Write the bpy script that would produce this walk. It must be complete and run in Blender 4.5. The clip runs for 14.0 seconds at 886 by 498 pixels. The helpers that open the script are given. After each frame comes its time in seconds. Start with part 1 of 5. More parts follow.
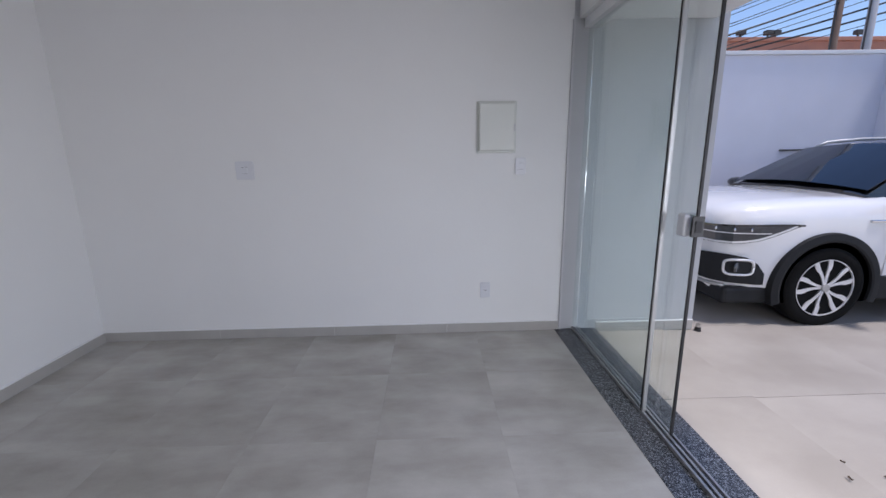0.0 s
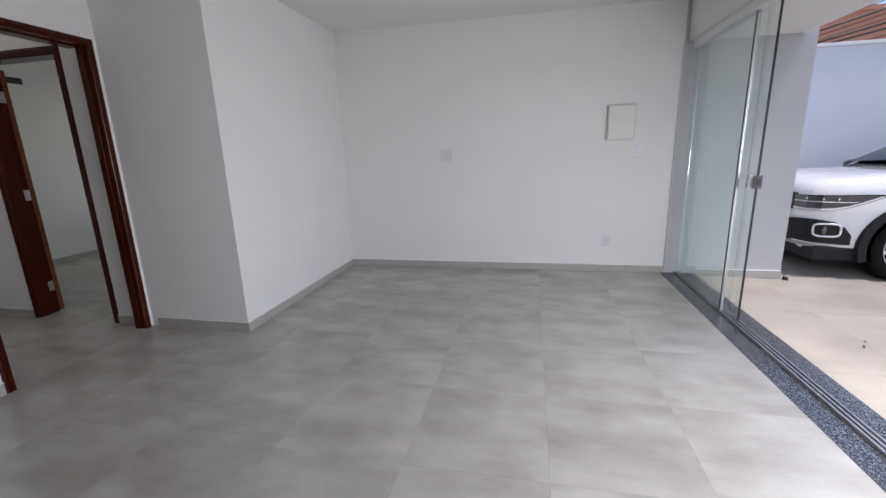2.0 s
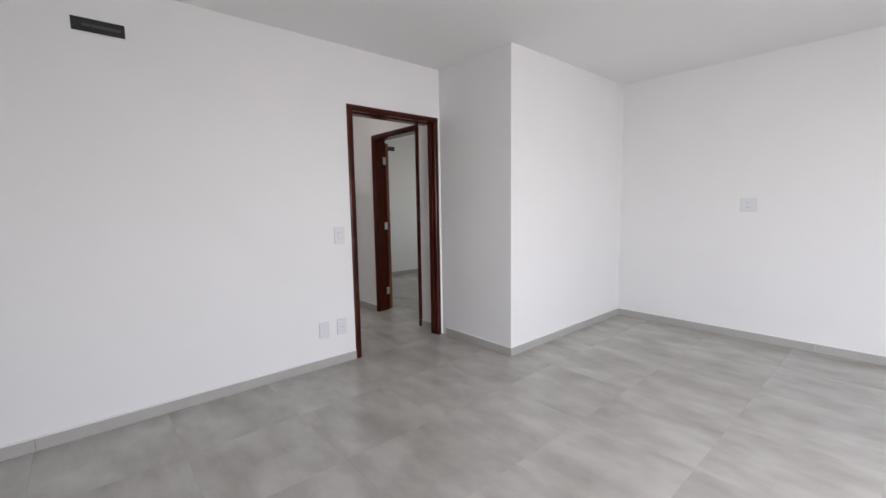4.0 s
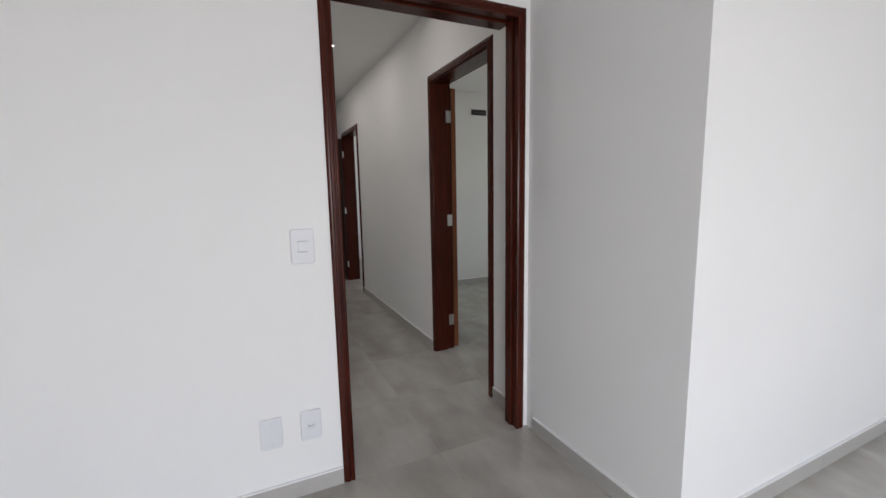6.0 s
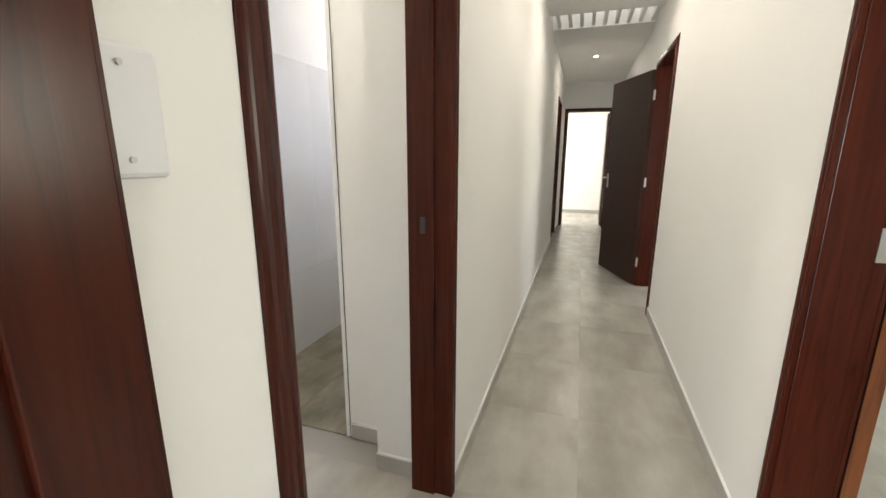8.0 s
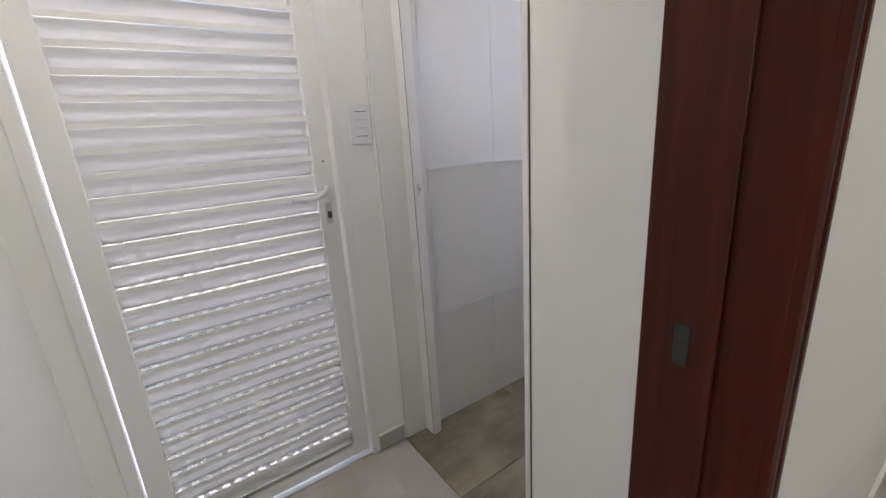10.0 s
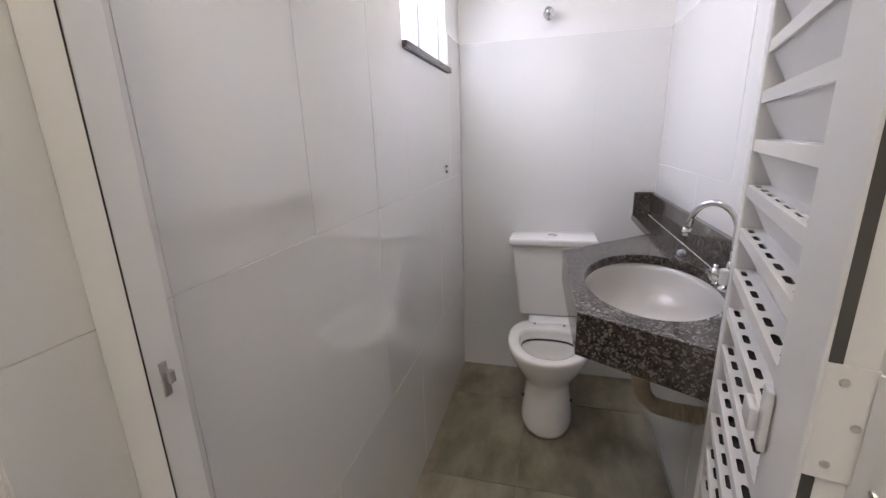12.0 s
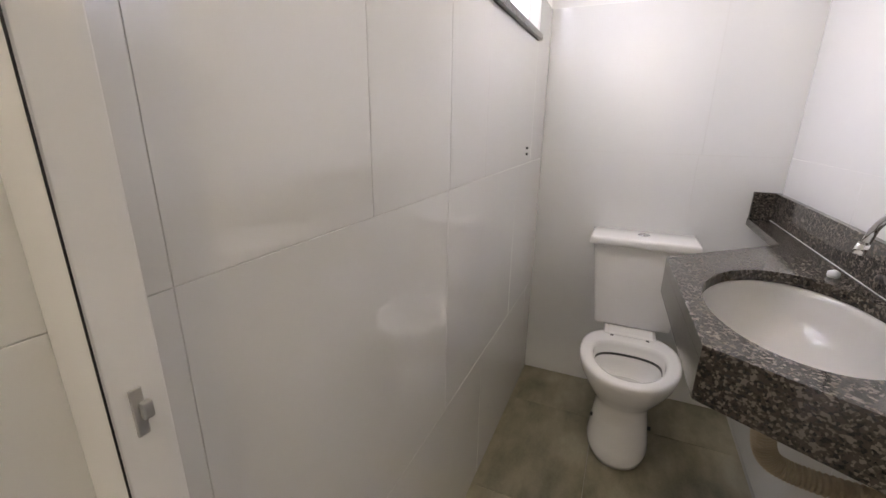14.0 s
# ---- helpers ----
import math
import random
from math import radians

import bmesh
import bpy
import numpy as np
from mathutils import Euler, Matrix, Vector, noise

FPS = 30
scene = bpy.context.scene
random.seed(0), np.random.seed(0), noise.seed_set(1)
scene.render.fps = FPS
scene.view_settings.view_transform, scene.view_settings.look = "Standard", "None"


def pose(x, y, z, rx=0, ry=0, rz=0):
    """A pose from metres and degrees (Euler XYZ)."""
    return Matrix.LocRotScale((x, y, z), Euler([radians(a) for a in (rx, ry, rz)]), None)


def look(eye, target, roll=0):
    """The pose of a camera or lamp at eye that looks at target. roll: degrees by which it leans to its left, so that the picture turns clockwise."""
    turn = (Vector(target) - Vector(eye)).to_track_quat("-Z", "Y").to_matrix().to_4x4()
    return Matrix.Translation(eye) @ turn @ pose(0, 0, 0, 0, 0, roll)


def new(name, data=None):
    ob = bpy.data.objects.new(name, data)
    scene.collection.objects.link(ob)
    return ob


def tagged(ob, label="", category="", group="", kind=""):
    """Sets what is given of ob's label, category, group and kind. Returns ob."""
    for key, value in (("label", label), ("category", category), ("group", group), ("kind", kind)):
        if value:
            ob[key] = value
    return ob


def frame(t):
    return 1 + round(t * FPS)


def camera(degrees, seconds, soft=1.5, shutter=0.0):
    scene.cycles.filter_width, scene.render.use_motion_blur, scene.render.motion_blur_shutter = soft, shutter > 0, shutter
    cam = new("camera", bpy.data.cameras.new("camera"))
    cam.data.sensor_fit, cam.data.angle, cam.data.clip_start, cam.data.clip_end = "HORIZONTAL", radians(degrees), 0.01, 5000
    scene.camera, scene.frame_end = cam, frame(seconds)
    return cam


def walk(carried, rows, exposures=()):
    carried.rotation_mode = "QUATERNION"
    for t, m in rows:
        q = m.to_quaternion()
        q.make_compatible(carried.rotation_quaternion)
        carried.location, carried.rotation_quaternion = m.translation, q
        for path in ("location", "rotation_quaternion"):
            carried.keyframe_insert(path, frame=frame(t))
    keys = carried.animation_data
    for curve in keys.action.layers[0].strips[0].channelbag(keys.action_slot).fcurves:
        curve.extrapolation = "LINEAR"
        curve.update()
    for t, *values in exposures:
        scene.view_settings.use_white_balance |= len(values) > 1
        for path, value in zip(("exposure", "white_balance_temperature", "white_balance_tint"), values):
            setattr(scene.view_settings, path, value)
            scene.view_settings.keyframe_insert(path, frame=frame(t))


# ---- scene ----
cam = camera(94.1, 14.0)
PATH = [
    (0, (-1.126, -3.03, 1.364), (-1.069, -1.081, 0.919), -0.9),
    (0.5, (-1.226, -3.447, 1.359), (-1.07, -1.506, 0.904), -0.7),
    (1, (-1.403, -3.908, 1.323), (-1.286, -1.965, 0.866), -0.8),
    (1.5, (-1.48, -4.273, 1.323), (-1.556, -2.333, 0.844), -1.2),
    (2, (-1.508, -4.583, 1.32), (-1.923, -2.681, 0.861), -1.9),
    (2.5, (-1.554, -4.9, 1.303), (-2.352, -3.109, 0.91), -2.2),
    (3, (-1.407, -5.023, 1.329), (-2.549, -3.412, 1.016), -1.8),
    (3.5, (-1.246, -4.92, 1.342), (-2.623, -3.491, 1.097), -1.2),
    (3.7, (-1.287, -4.844, 1.339), (-2.719, -3.466, 1.109), -1.1),
    (5.8, (-2.649, -3.419, 1.292), (-4.414, -2.516, 1.027), -0.9),
    (6, (-2.799, -3.284, 1.295), (-4.593, -2.443, 1.021), -1.1),
    (6.5, (-3.277, -3.021, 1.286), (-5.125, -2.318, 0.982), -1.0),
    (7, (-3.734, -2.781, 1.289), (-5.636, -2.271, 0.942), -0.4),
    (7.5, (-4.098, -2.626, 1.302), (-6.058, -2.638, 0.907), 0.1),
    (8, (-4.456, -2.571, 1.282), (-6.31, -3.184, 0.849), 0.2),
    (8.2, (-4.561, -2.560, 1.290), (-6.297, -3.434, 0.814), -0.1),
    (8.5, (-4.709, -2.522, 1.290), (-6.203, -3.756, 0.795), -1.1),
    (8.7, (-4.797, -2.540, 1.312), (-6.138, -3.922, 0.771), -1.4),
    (10.8, (-5.392, -3.227, 1.361), (-6.458, -4.835, 0.834), -4.0),
    (11, (-5.425, -3.349, 1.38), (-6.653, -4.832, 0.839), -4.7),
    (11.5, (-5.6, -3.612, 1.384), (-7.217, -4.649, 0.828), -3.8),
    (12, (-5.738, -3.787, 1.394), (-7.603, -4.286, 0.873), -1.8),
    (12.5, (-5.738, -3.891, 1.4), (-7.664, -3.961, 0.866), -0.6),
    (13, (-5.756, -3.909, 1.407), (-7.687, -4.016, 0.895), 0.2),
    (13.5, (-5.848, -3.836, 1.376), (-7.689, -4.372, 0.809), 0.2),
    (14, (-5.911, -3.883, 1.356), (-7.664, -4.648, 0.773), 0.7),
]
# seconds, stops, kelvin, tint
EXPOSURES = [
    (0.0, 0.06, 6150, 19), (1.0, -0.07, 6150, 18), (1.5, -0.05, 6150, 18), (2.2, 0.48, 6600, 17), (3.0, 0.85, 6680, 17), (3.7, 0.95, 6650, 17),
    (5.8, 0.95, 6600, 15), (6.5, 1.08, 6620, 14), (7.0, 1.36, 6620, 13), (7.5, 2.04, 7250, 10), (8.1, 2.50, 7450, 9), (8.5, 2.46, 6850, 12), (8.7, 2.42, 6850, 12),
    (10.8, 1.85, 7000, 13), (11.5, 1.92, 7250, 14), (12.5, 1.93, 8050, 14), (14.0, 2.00, 8450, 13),
]
walk(cam, [(t, look(eye, target, roll)) for t, eye, target, roll in PATH], EXPOSURES)

# ---- world, sun, exposure ----
world = bpy.data.worlds.new("world")
scene.world = world
world.use_nodes = True
_wn = world.node_tree.nodes
_sky = _wn.new("ShaderNodeTexSky")
_sky.sky_type = "NISHITA"
_sky.sun_disc = False
_sky.dust_density, _sky.ozone_density = 0.3, 3.0
SUN_EL, SUN_AZ = radians(72), radians(106)      # azimuth from +y (north) towards +x
_sky.sun_elevation, _sky.sun_rotation = SUN_EL, SUN_AZ
_bg = _wn["Background"]
_bg.inputs["Strength"].default_value = 0.15
_wl = world.node_tree.links
_cl = _wn.new("ShaderNodeTexNoise")            # white clouds over the blue
_cl.inputs["Scale"].default_value, _cl.inputs["Detail"].default_value, _cl.inputs["Roughness"].default_value = 3.2, 7, 0.52
_cr = _wn.new("ShaderNodeMapRange")
_cr.interpolation_type = "SMOOTHSTEP"
_cr.inputs["From Min"].default_value, _cr.inputs["From Max"].default_value = 0.54, 0.64
_wl.new(_cl.outputs["Fac"], _cr.inputs["Value"])
_sp = _wn.new("ShaderNodeSeparateColor")
_wl.new(_sky.outputs["Color"], _sp.inputs["Color"])
_cc = _wn.new("ShaderNodeCombineColor")
for _k in ("Red", "Green", "Blue"):
    _wl.new(_sp.outputs["Blue"], _cc.inputs[_k])
_mx = _wn.new("ShaderNodeMix")
_mx.data_type = "RGBA"
_in = [i for i in _mx.inputs if i.type == "RGBA"]
_wl.new(_cr.outputs["Result"], _mx.inputs["Factor"])
_wl.new(_sky.outputs["Color"], _in[0])
_wl.new(_cc.outputs["Color"], _in[1])
_wl.new([o for o in _mx.outputs if o.type == "RGBA"][0], _bg.inputs["Color"])
sun_data = bpy.data.lights.new("sun", "SUN")
sun_data.energy, sun_data.angle, sun_data.color = 2.7, radians(7), (1.0, 0.95, 0.88)
sun = new("sun", sun_data)
_d = Vector((math.sin(SUN_AZ) * math.cos(SUN_EL), math.cos(SUN_AZ) * math.cos(SUN_EL), math.sin(SUN_EL)))
sun.matrix_world = look(_d * 30, (0, 0, 0))


def area(name, eye, target, sx, sy, watts, color=(1, 1, 1)):
    d = bpy.data.lights.new(name, "AREA")
    d.shape, d.size, d.size_y, d.energy, d.color = "RECTANGLE", sx, sy, watts, color
    ob = new(name, d)
    ob.matrix_world = look(eye, target)
    return ob


# daylight that the openings let in, as added area lamps
area("glass_front_daylight", (0.36, -3.55, 1.30), (-0.9, -2.9, -0.6), 2.0, 1.7, 64, (0.94, 0.97, 1.0))
area("lavatory_window_daylight", (-7.47, -4.42, 2.02), (-7.35, -3.5, 0.7), 0.58, 0.56, 3.7, (0.64, 0.74, 1.0))
area("service_door_daylight", (-5.39, -4.52, 1.1), (-5.39, -3.0, 1.0), 0.85, 2.1, 6.5, (0.82, 0.80, 1.0))
area("bedroom_daylight", (-6.4, 1.25, 1.6), (-6.2, -1.0, 0.0), 1.4, 1.1, 8.5, (0.95, 1.0, 0.90))
area("end_room_daylight", (-13.8, -4.55, 1.6), (-13.4, -2.4, 0.6), 1.4, 1.1, 18, (1.0, 0.99, 0.97))
# fill lamp at an invented, unseen window, added to brighten the corridor
area("far_bedroom_fill", (-9.6, 0.85, 1.6), (-9.6, -1.5, 1.2), 1.4, 1.1, 7, (1.0, 1.0, 0.97))
area("shaft_daylight", (-9.185, -2.47, 3.14), (-9.185, -2.47, 2.0), 0.4, 0.9, 0.4, (0.95, 0.98, 1.0))


def lamp(x, y, watts):
    """The light of one recessed downlight."""
    d = bpy.data.lights.new("downlight_lamp", "AREA")
    d.shape, d.size, d.energy, d.color = "DISK", 0.06, watts, (1.0, 0.96, 0.90)
    ob = new("downlight_lamp", d)
    ob.matrix_world = look((x, y, 2.609), (x, y + 0.0001, 0))


# first and last are unseen, added to brighten near corridor and service hall
LAMPS = [(-5.54, -2.50), (-6.77, -2.50), (-8.00, -2.50), (-10.78, -2.50), (-7.15, -3.80), (-5.42, -3.85)]
for (_x, _y), _w in zip(LAMPS, (1.0, 1.05, 1.05, 1.1, 1.08, 1.75)):
    lamp(_x, _y, _w)


# ---- materials ----
def mat(name, base, rough=0.5, metal=0.0, spec=0.5, var=0.06, scale=6.0, bump=0.0, bump_scale=60.0, coat=0.0, stains=0.0):
    m = bpy.data.materials.new(name)
    m.use_nodes = True
    nt = m.node_tree
    n, l = nt.nodes, nt.links
    b = n["Principled BSDF"]
    b.inputs["Roughness"].default_value = rough
    b.inputs["Metallic"].default_value = metal
    b.inputs["Specular IOR Level"].default_value = spec
    b.inputs["Coat Weight"].default_value = coat
    tc = n.new("ShaderNodeTexCoord")
    geo = n.new("ShaderNodeNewGeometry")
    n1 = n.new("ShaderNodeTexNoise")
    n1.inputs["Scale"].default_value, n1.inputs["Detail"].default_value = scale, 6
    l.new(geo.outputs["Position"], n1.inputs["Vector"])
    n2 = n.new("ShaderNodeTexNoise")
    n2.inputs["Scale"].default_value, n2.inputs["Detail"].default_value = scale * 0.17, 3
    l.new(geo.outputs["Position"], n2.inputs["Vector"])
    add = n.new("ShaderNodeMath")
    add.operation = "ADD"
    l.new(n1.outputs["Fac"], add.inputs[0])
    l.new(n2.outputs["Fac"], add.inputs[1])
    mr = n.new("ShaderNodeMapRange")
    mr.inputs["From Min"].default_value, mr.inputs["From Max"].default_value = 0.6, 1.4
    mr.inputs["To Min"].default_value, mr.inputs["To Max"].default_value = 1 - var, 1 + var
    l.new(add.outputs[0], mr.inputs["Value"])
    mul = n.new("ShaderNodeVectorMath")
    mul.operation = "SCALE"
    mul.inputs[0].default_value = base
    l.new(mr.outputs["Result"], mul.inputs["Scale"])
    l.new(mul.outputs["Vector"], b.inputs["Base Color"])
    rr = n.new("ShaderNodeMapRange")
    rr.inputs["From Min"].default_value, rr.inputs["From Max"].default_value = 0.3, 0.7
    rr.inputs["To Min"].default_value, rr.inputs["To Max"].default_value = max(0.01, rough * 0.92), min(1, rough * 1.08)
    l.new(n1.outputs["Fac"], rr.inputs["Value"])
    l.new(rr.outputs["Result"], b.inputs["Roughness"])
    if bump:
        nb = n.new("ShaderNodeTexNoise")
        nb.inputs["Scale"].default_value, nb.inputs["Detail"].default_value = bump_scale, 4
        l.new(geo.outputs["Position"], nb.inputs["Vector"])
        bp = n.new("ShaderNodeBump")
        bp.inputs["Strength"].default_value, bp.inputs["Distance"].default_value = bump, 0.004
        l.new(nb.outputs["Fac"], bp.inputs["Height"])
        l.new(bp.outputs["Normal"], b.inputs["Normal"])
    return m


M_WALL = mat("white_wall_paint", (0.80, 0.80, 0.79), 0.75, var=0.02, scale=2.5, bump=0.12, bump_scale=45)
M_OUTWALL = mat("grey_lilac_wall_paint", (0.78, 0.78, 0.84), 0.8, var=0.05, scale=2, bump=0.3, bump_scale=70)
M_CEIL = mat("ceiling_paint", (0.80, 0.80, 0.79), 0.85, var=0.015, scale=2)
M_SKIRT = mat("porcelain_skirting", (0.42, 0.405, 0.38), 0.35, var=0.08, scale=8)
M_ALU = mat("white_painted_aluminium", (0.78, 0.78, 0.78), 0.35, var=0.02)
M_PLASTIC = mat("white_plastic", (0.70, 0.71, 0.74), 0.35, var=0.015)
M_CERAMIC = mat("white_vitreous_china", (0.88, 0.87, 0.86), 0.08, var=0.01, coat=0.3)
M_TILE = mat("white_glazed_wall_tile", (0.76, 0.76, 0.755), 0.04, spec=0.8, var=0.02, scale=1.5, coat=1.0)
M_CHROME = mat("chrome", (0.75, 0.75, 0.76), 0.12, metal=1.0, var=0.02)
M_STEEL = mat("brushed_steel", (0.62, 0.61, 0.60), 0.32, metal=1.0, var=0.08)
M_BLACK = mat("black_rubber", (0.015, 0.015, 0.016), 0.6)
M_CONCRETE = mat("yard_concrete_tile", (0.52, 0.47, 0.41), 0.7, var=0.1, scale=4, bump=0.2)
M_CARPAINT = mat("white_car_paint", (0.88, 0.88, 0.89), 0.2, var=0.01, coat=1.0)
M_ORANGE = mat("terracotta_render", (0.46, 0.215, 0.155), 0.85, var=0.15, scale=1.2)


# ---- builders ----
def box(bm, x0, x1, y0, y1, z0, z1, bevel=0.0):
    r = bmesh.ops.create_cube(bm, size=1.0)
    vs = r["verts"]
    for v in vs:
        v.co = Vector((x0 + (v.co.x + 0.5) * (x1 - x0), y0 + (v.co.y + 0.5) * (y1 - y0), z0 + (v.co.z + 0.5) * (z1 - z0)))
    if bevel:
        es = list({e for v in vs for e in v.link_edges})
        bmesh.ops.bevel(bm, geom=es, offset=bevel, segments=2, affect="EDGES", profile=0.5)
    return vs


def mesh_of(name, bm, material, smooth=False):
    me = bpy.data.meshes.new(name)
    bm.normal_update()
    bm.to_mesh(me)
    bm.free()
    if material:
        me.materials.append(material)
    if smooth:
        me.shade_smooth()
    return me


def part(name, bm, material, parent, label="", smooth=False):
    ob = new(name, mesh_of(name, bm, material, smooth))
    ob.parent = parent
    if label:
        ob["label"] = label
    return ob


def single(name, bm, material, label="", category="", group="", kind="", smooth=False):
    ob = new(name, mesh_of(name, bm, material, smooth))
    return tagged(ob, label, category, group, kind)


def root(name, at=(0, 0, 0), label="", category="", group="", kind=""):
    ob = new(name)
    ob.location = at
    ob.empty_display_size = 0.1
    return tagged(ob, label, category, group, kind)


def bx(*a, bevel=0.0):
    bm = bmesh.new()
    box(bm, *a, bevel=bevel)
    return bm


def holed(bm, axis, a0, a1, u0, u1, z0, z1, holes):
    """A slab of wall between a0 and a1 on its thin axis, u0 to u1 along, with holes (u0, u1, z0, z1)."""
    us = sorted({u0, u1, *[h[0] for h in holes], *[h[1] for h in holes]})
    for ua, ub in zip(us, us[1:]):
        mid = (ua + ub) / 2
        cuts = sorted((h[2], h[3]) for h in holes if h[0] < mid < h[1])
        z = z0
        for c0, c1 in cuts + [(z1, z1)]:
            if c0 > z + 1e-4:
                if axis == "x":
                    box(bm, a0, a1, ua, ub, z, c0)
                else:
                    box(bm, ua, ub, a0, a1, z, c0)
            z = c1


def wall(name, axis, a0, a1, u0, u1, z0, z1, holes=(), material=None, label=""):
    bm = bmesh.new()
    holed(bm, axis, a0, a1, u0, u1, z0, z1, list(holes))
    return single(name, bm, material or M_WALL, label or "plain white painted wall", "wall", kind="structure")


M_GROUT = mat("tile_grout", (0.36, 0.345, 0.32), 0.9, var=0.05)
M_GREY = mat("grey_plastic", (0.52, 0.52, 0.53), 0.5)
M_DARKGREY = mat("dark_grey_plastic", (0.05, 0.05, 0.05), 0.5)
M_IVORY = mat("ivory_plastic", (0.66, 0.675, 0.63), 0.4, var=0.015)
M_BRASS = mat("brass", (0.65, 0.45, 0.16), 0.3, metal=1.0)
M_ALU_RAW = mat("anodised_aluminium", (0.50, 0.50, 0.50), 0.48, metal=0.85, var=0.05)
M_HOSE = mat("beige_corrugated_plastic", (0.36, 0.29, 0.20), 0.5, var=0.08, scale=20)
M_WATER = mat("still_water", (0.55, 0.54, 0.52), 0.03, var=0.01)


def glow(name, color, strength):
    m = bpy.data.materials.new(name)
    m.use_nodes = True
    b = m.node_tree.nodes["Principled BSDF"]
    b.inputs["Emission Color"].default_value = (*color, 1)
    b.inputs["Emission Strength"].default_value = strength
    b.inputs["Base Color"].default_value = (0.8, 0.8, 0.8, 1)
    return m


def glassy(name, tint, rough, transmission=1.0):
    m = bpy.data.materials.new(name)
    m.use_nodes = True
    b = m.node_tree.nodes["Principled BSDF"]
    b.inputs["Base Color"].default_value = (*tint, 1)
    b.inputs["Transmission Weight"].default_value = transmission
    b.inputs["Roughness"].default_value = rough
    b.inputs["IOR"].default_value = 1.45
    return m


M_GLOW = glow("lamp_face", (1.0, 0.96, 0.9), 14)
M_GLASS = glassy("clear_green_glass", (0.90, 0.96, 0.95), 0.0)
M_FROST = glassy("frosted_glass", (0.88, 0.85, 0.97), 0.35)


def nodes_of(name, rough, spec=0.5, metal=0.0, coat=0.0):
    m = bpy.data.materials.new(name)
    m.use_nodes = True
    nt = m.node_tree
    b = nt.nodes["Principled BSDF"]
    b.inputs["Roughness"].default_value, b.inputs["Metallic"].default_value = rough, metal
    b.inputs["Specular IOR Level"].default_value, b.inputs["Coat Weight"].default_value = spec, coat
    return m, nt, nt.nodes, nt.links, b


def ramp(n, stops):
    r = n.new("ShaderNodeValToRGB")
    e = r.color_ramp.elements
    while len(e) < len(stops):
        e.new(0.5)
    for el, (p, c) in zip(e, stops):
        el.position, el.color = p, (*c, 1)
    return r


def cement_tile(name, dark, light, rough, streak=(1.1, 3.2, 1.0), size=1.3, lo=0.36, hi=0.66):
    """Cement-look porcelain: soft clouds, trowel streaks across, a shift of its own on each tile."""
    m, nt, n, l, b = nodes_of(name, rough, spec=0.5)
    oi, geo = n.new("ShaderNodeObjectInfo"), n.new("ShaderNodeNewGeometry")
    sc = n.new("ShaderNodeVectorMath")
    sc.operation = "SCALE"
    sc.inputs[0].default_value = (17.0, 31.0, 9.0)
    l.new(oi.outputs["Random"], sc.inputs["Scale"])
    ad = n.new("ShaderNodeVectorMath")
    l.new(geo.outputs["Position"], ad.inputs[0])
    l.new(sc.outputs["Vector"], ad.inputs[1])
    mp = n.new("ShaderNodeMapping")
    mp.inputs["Scale"].default_value = streak
    l.new(ad.outputs["Vector"], mp.inputs["Vector"])

    def noise(scale, detail, rough_n, src):
        t = n.new("ShaderNodeTexNoise")
        t.inputs["Scale"].default_value, t.inputs["Detail"].default_value, t.inputs["Roughness"].default_value = scale, detail, rough_n
        l.new(src, t.inputs["Vector"])
        return t.outputs["Fac"]

    def blend(a, b2, w):
        k = n.new("ShaderNodeMix")
        k.inputs["Factor"].default_value = w
        l.new(a, k.inputs["A"])
        l.new(b2, k.inputs["B"])
        return k.outputs["Result"]
    big = noise(size, 6.0, 0.58, mp.outputs["Vector"])
    soft = noise(size * 1.7, 3.0, 0.45, ad.outputs["Vector"])
    grain = noise(110.0, 2.0, 0.5, geo.outputs["Position"])
    f = blend(blend(big, soft, 0.4), grain, 0.06)
    mr = n.new("ShaderNodeMapRange")
    mr.interpolation_type = "LINEAR"
    mr.inputs["From Min"].default_value, mr.inputs["From Max"].default_value = lo, hi
    l.new(f, mr.inputs["Value"])
    mx = n.new("ShaderNodeMix")
    mx.data_type = "RGBA"
    l.new(mr.outputs["Result"], mx.inputs["Factor"])
    ca, cb = [i for i in mx.inputs if i.type == "RGBA"][:2]
    ca.default_value, cb.default_value = (*dark, 1), (*light, 1)
    l.new([o for o in mx.outputs if o.type == "RGBA"][0], b.inputs["Base Color"])
    rr = n.new("ShaderNodeMapRange")
    rr.inputs["From Min"].default_value, rr.inputs["From Max"].default_value = 0.3, 0.7
    rr.inputs["To Min"].default_value, rr.inputs["To Max"].default_value = rough * 0.93, rough * 1.08
    l.new(f, rr.inputs["Value"])
    l.new(rr.outputs["Result"], b.inputs["Roughness"])
    return m


M_SEAL = mat("grey_rubber_seal", (0.075, 0.072, 0.068), 0.7)
M_FLOORTILE = cement_tile("cement_look_porcelain", (0.300, 0.281, 0.250), (0.505, 0.487, 0.453), 0.25, streak=(1.0, 2.4, 1.0), size=2.1, lo=0.30, hi=0.68)
M_LAVTILE = cement_tile("lavatory_floor_tile", (0.105, 0.094, 0.055), (0.35, 0.32, 0.235), 0.36, streak=(1.4, 3.0, 1.0), size=2.4)
M_PAVE = cement_tile("yard_paving", (0.31, 0.28, 0.245), (0.42, 0.385, 0.345), 0.75, streak=(1.0, 1.4, 1.0))


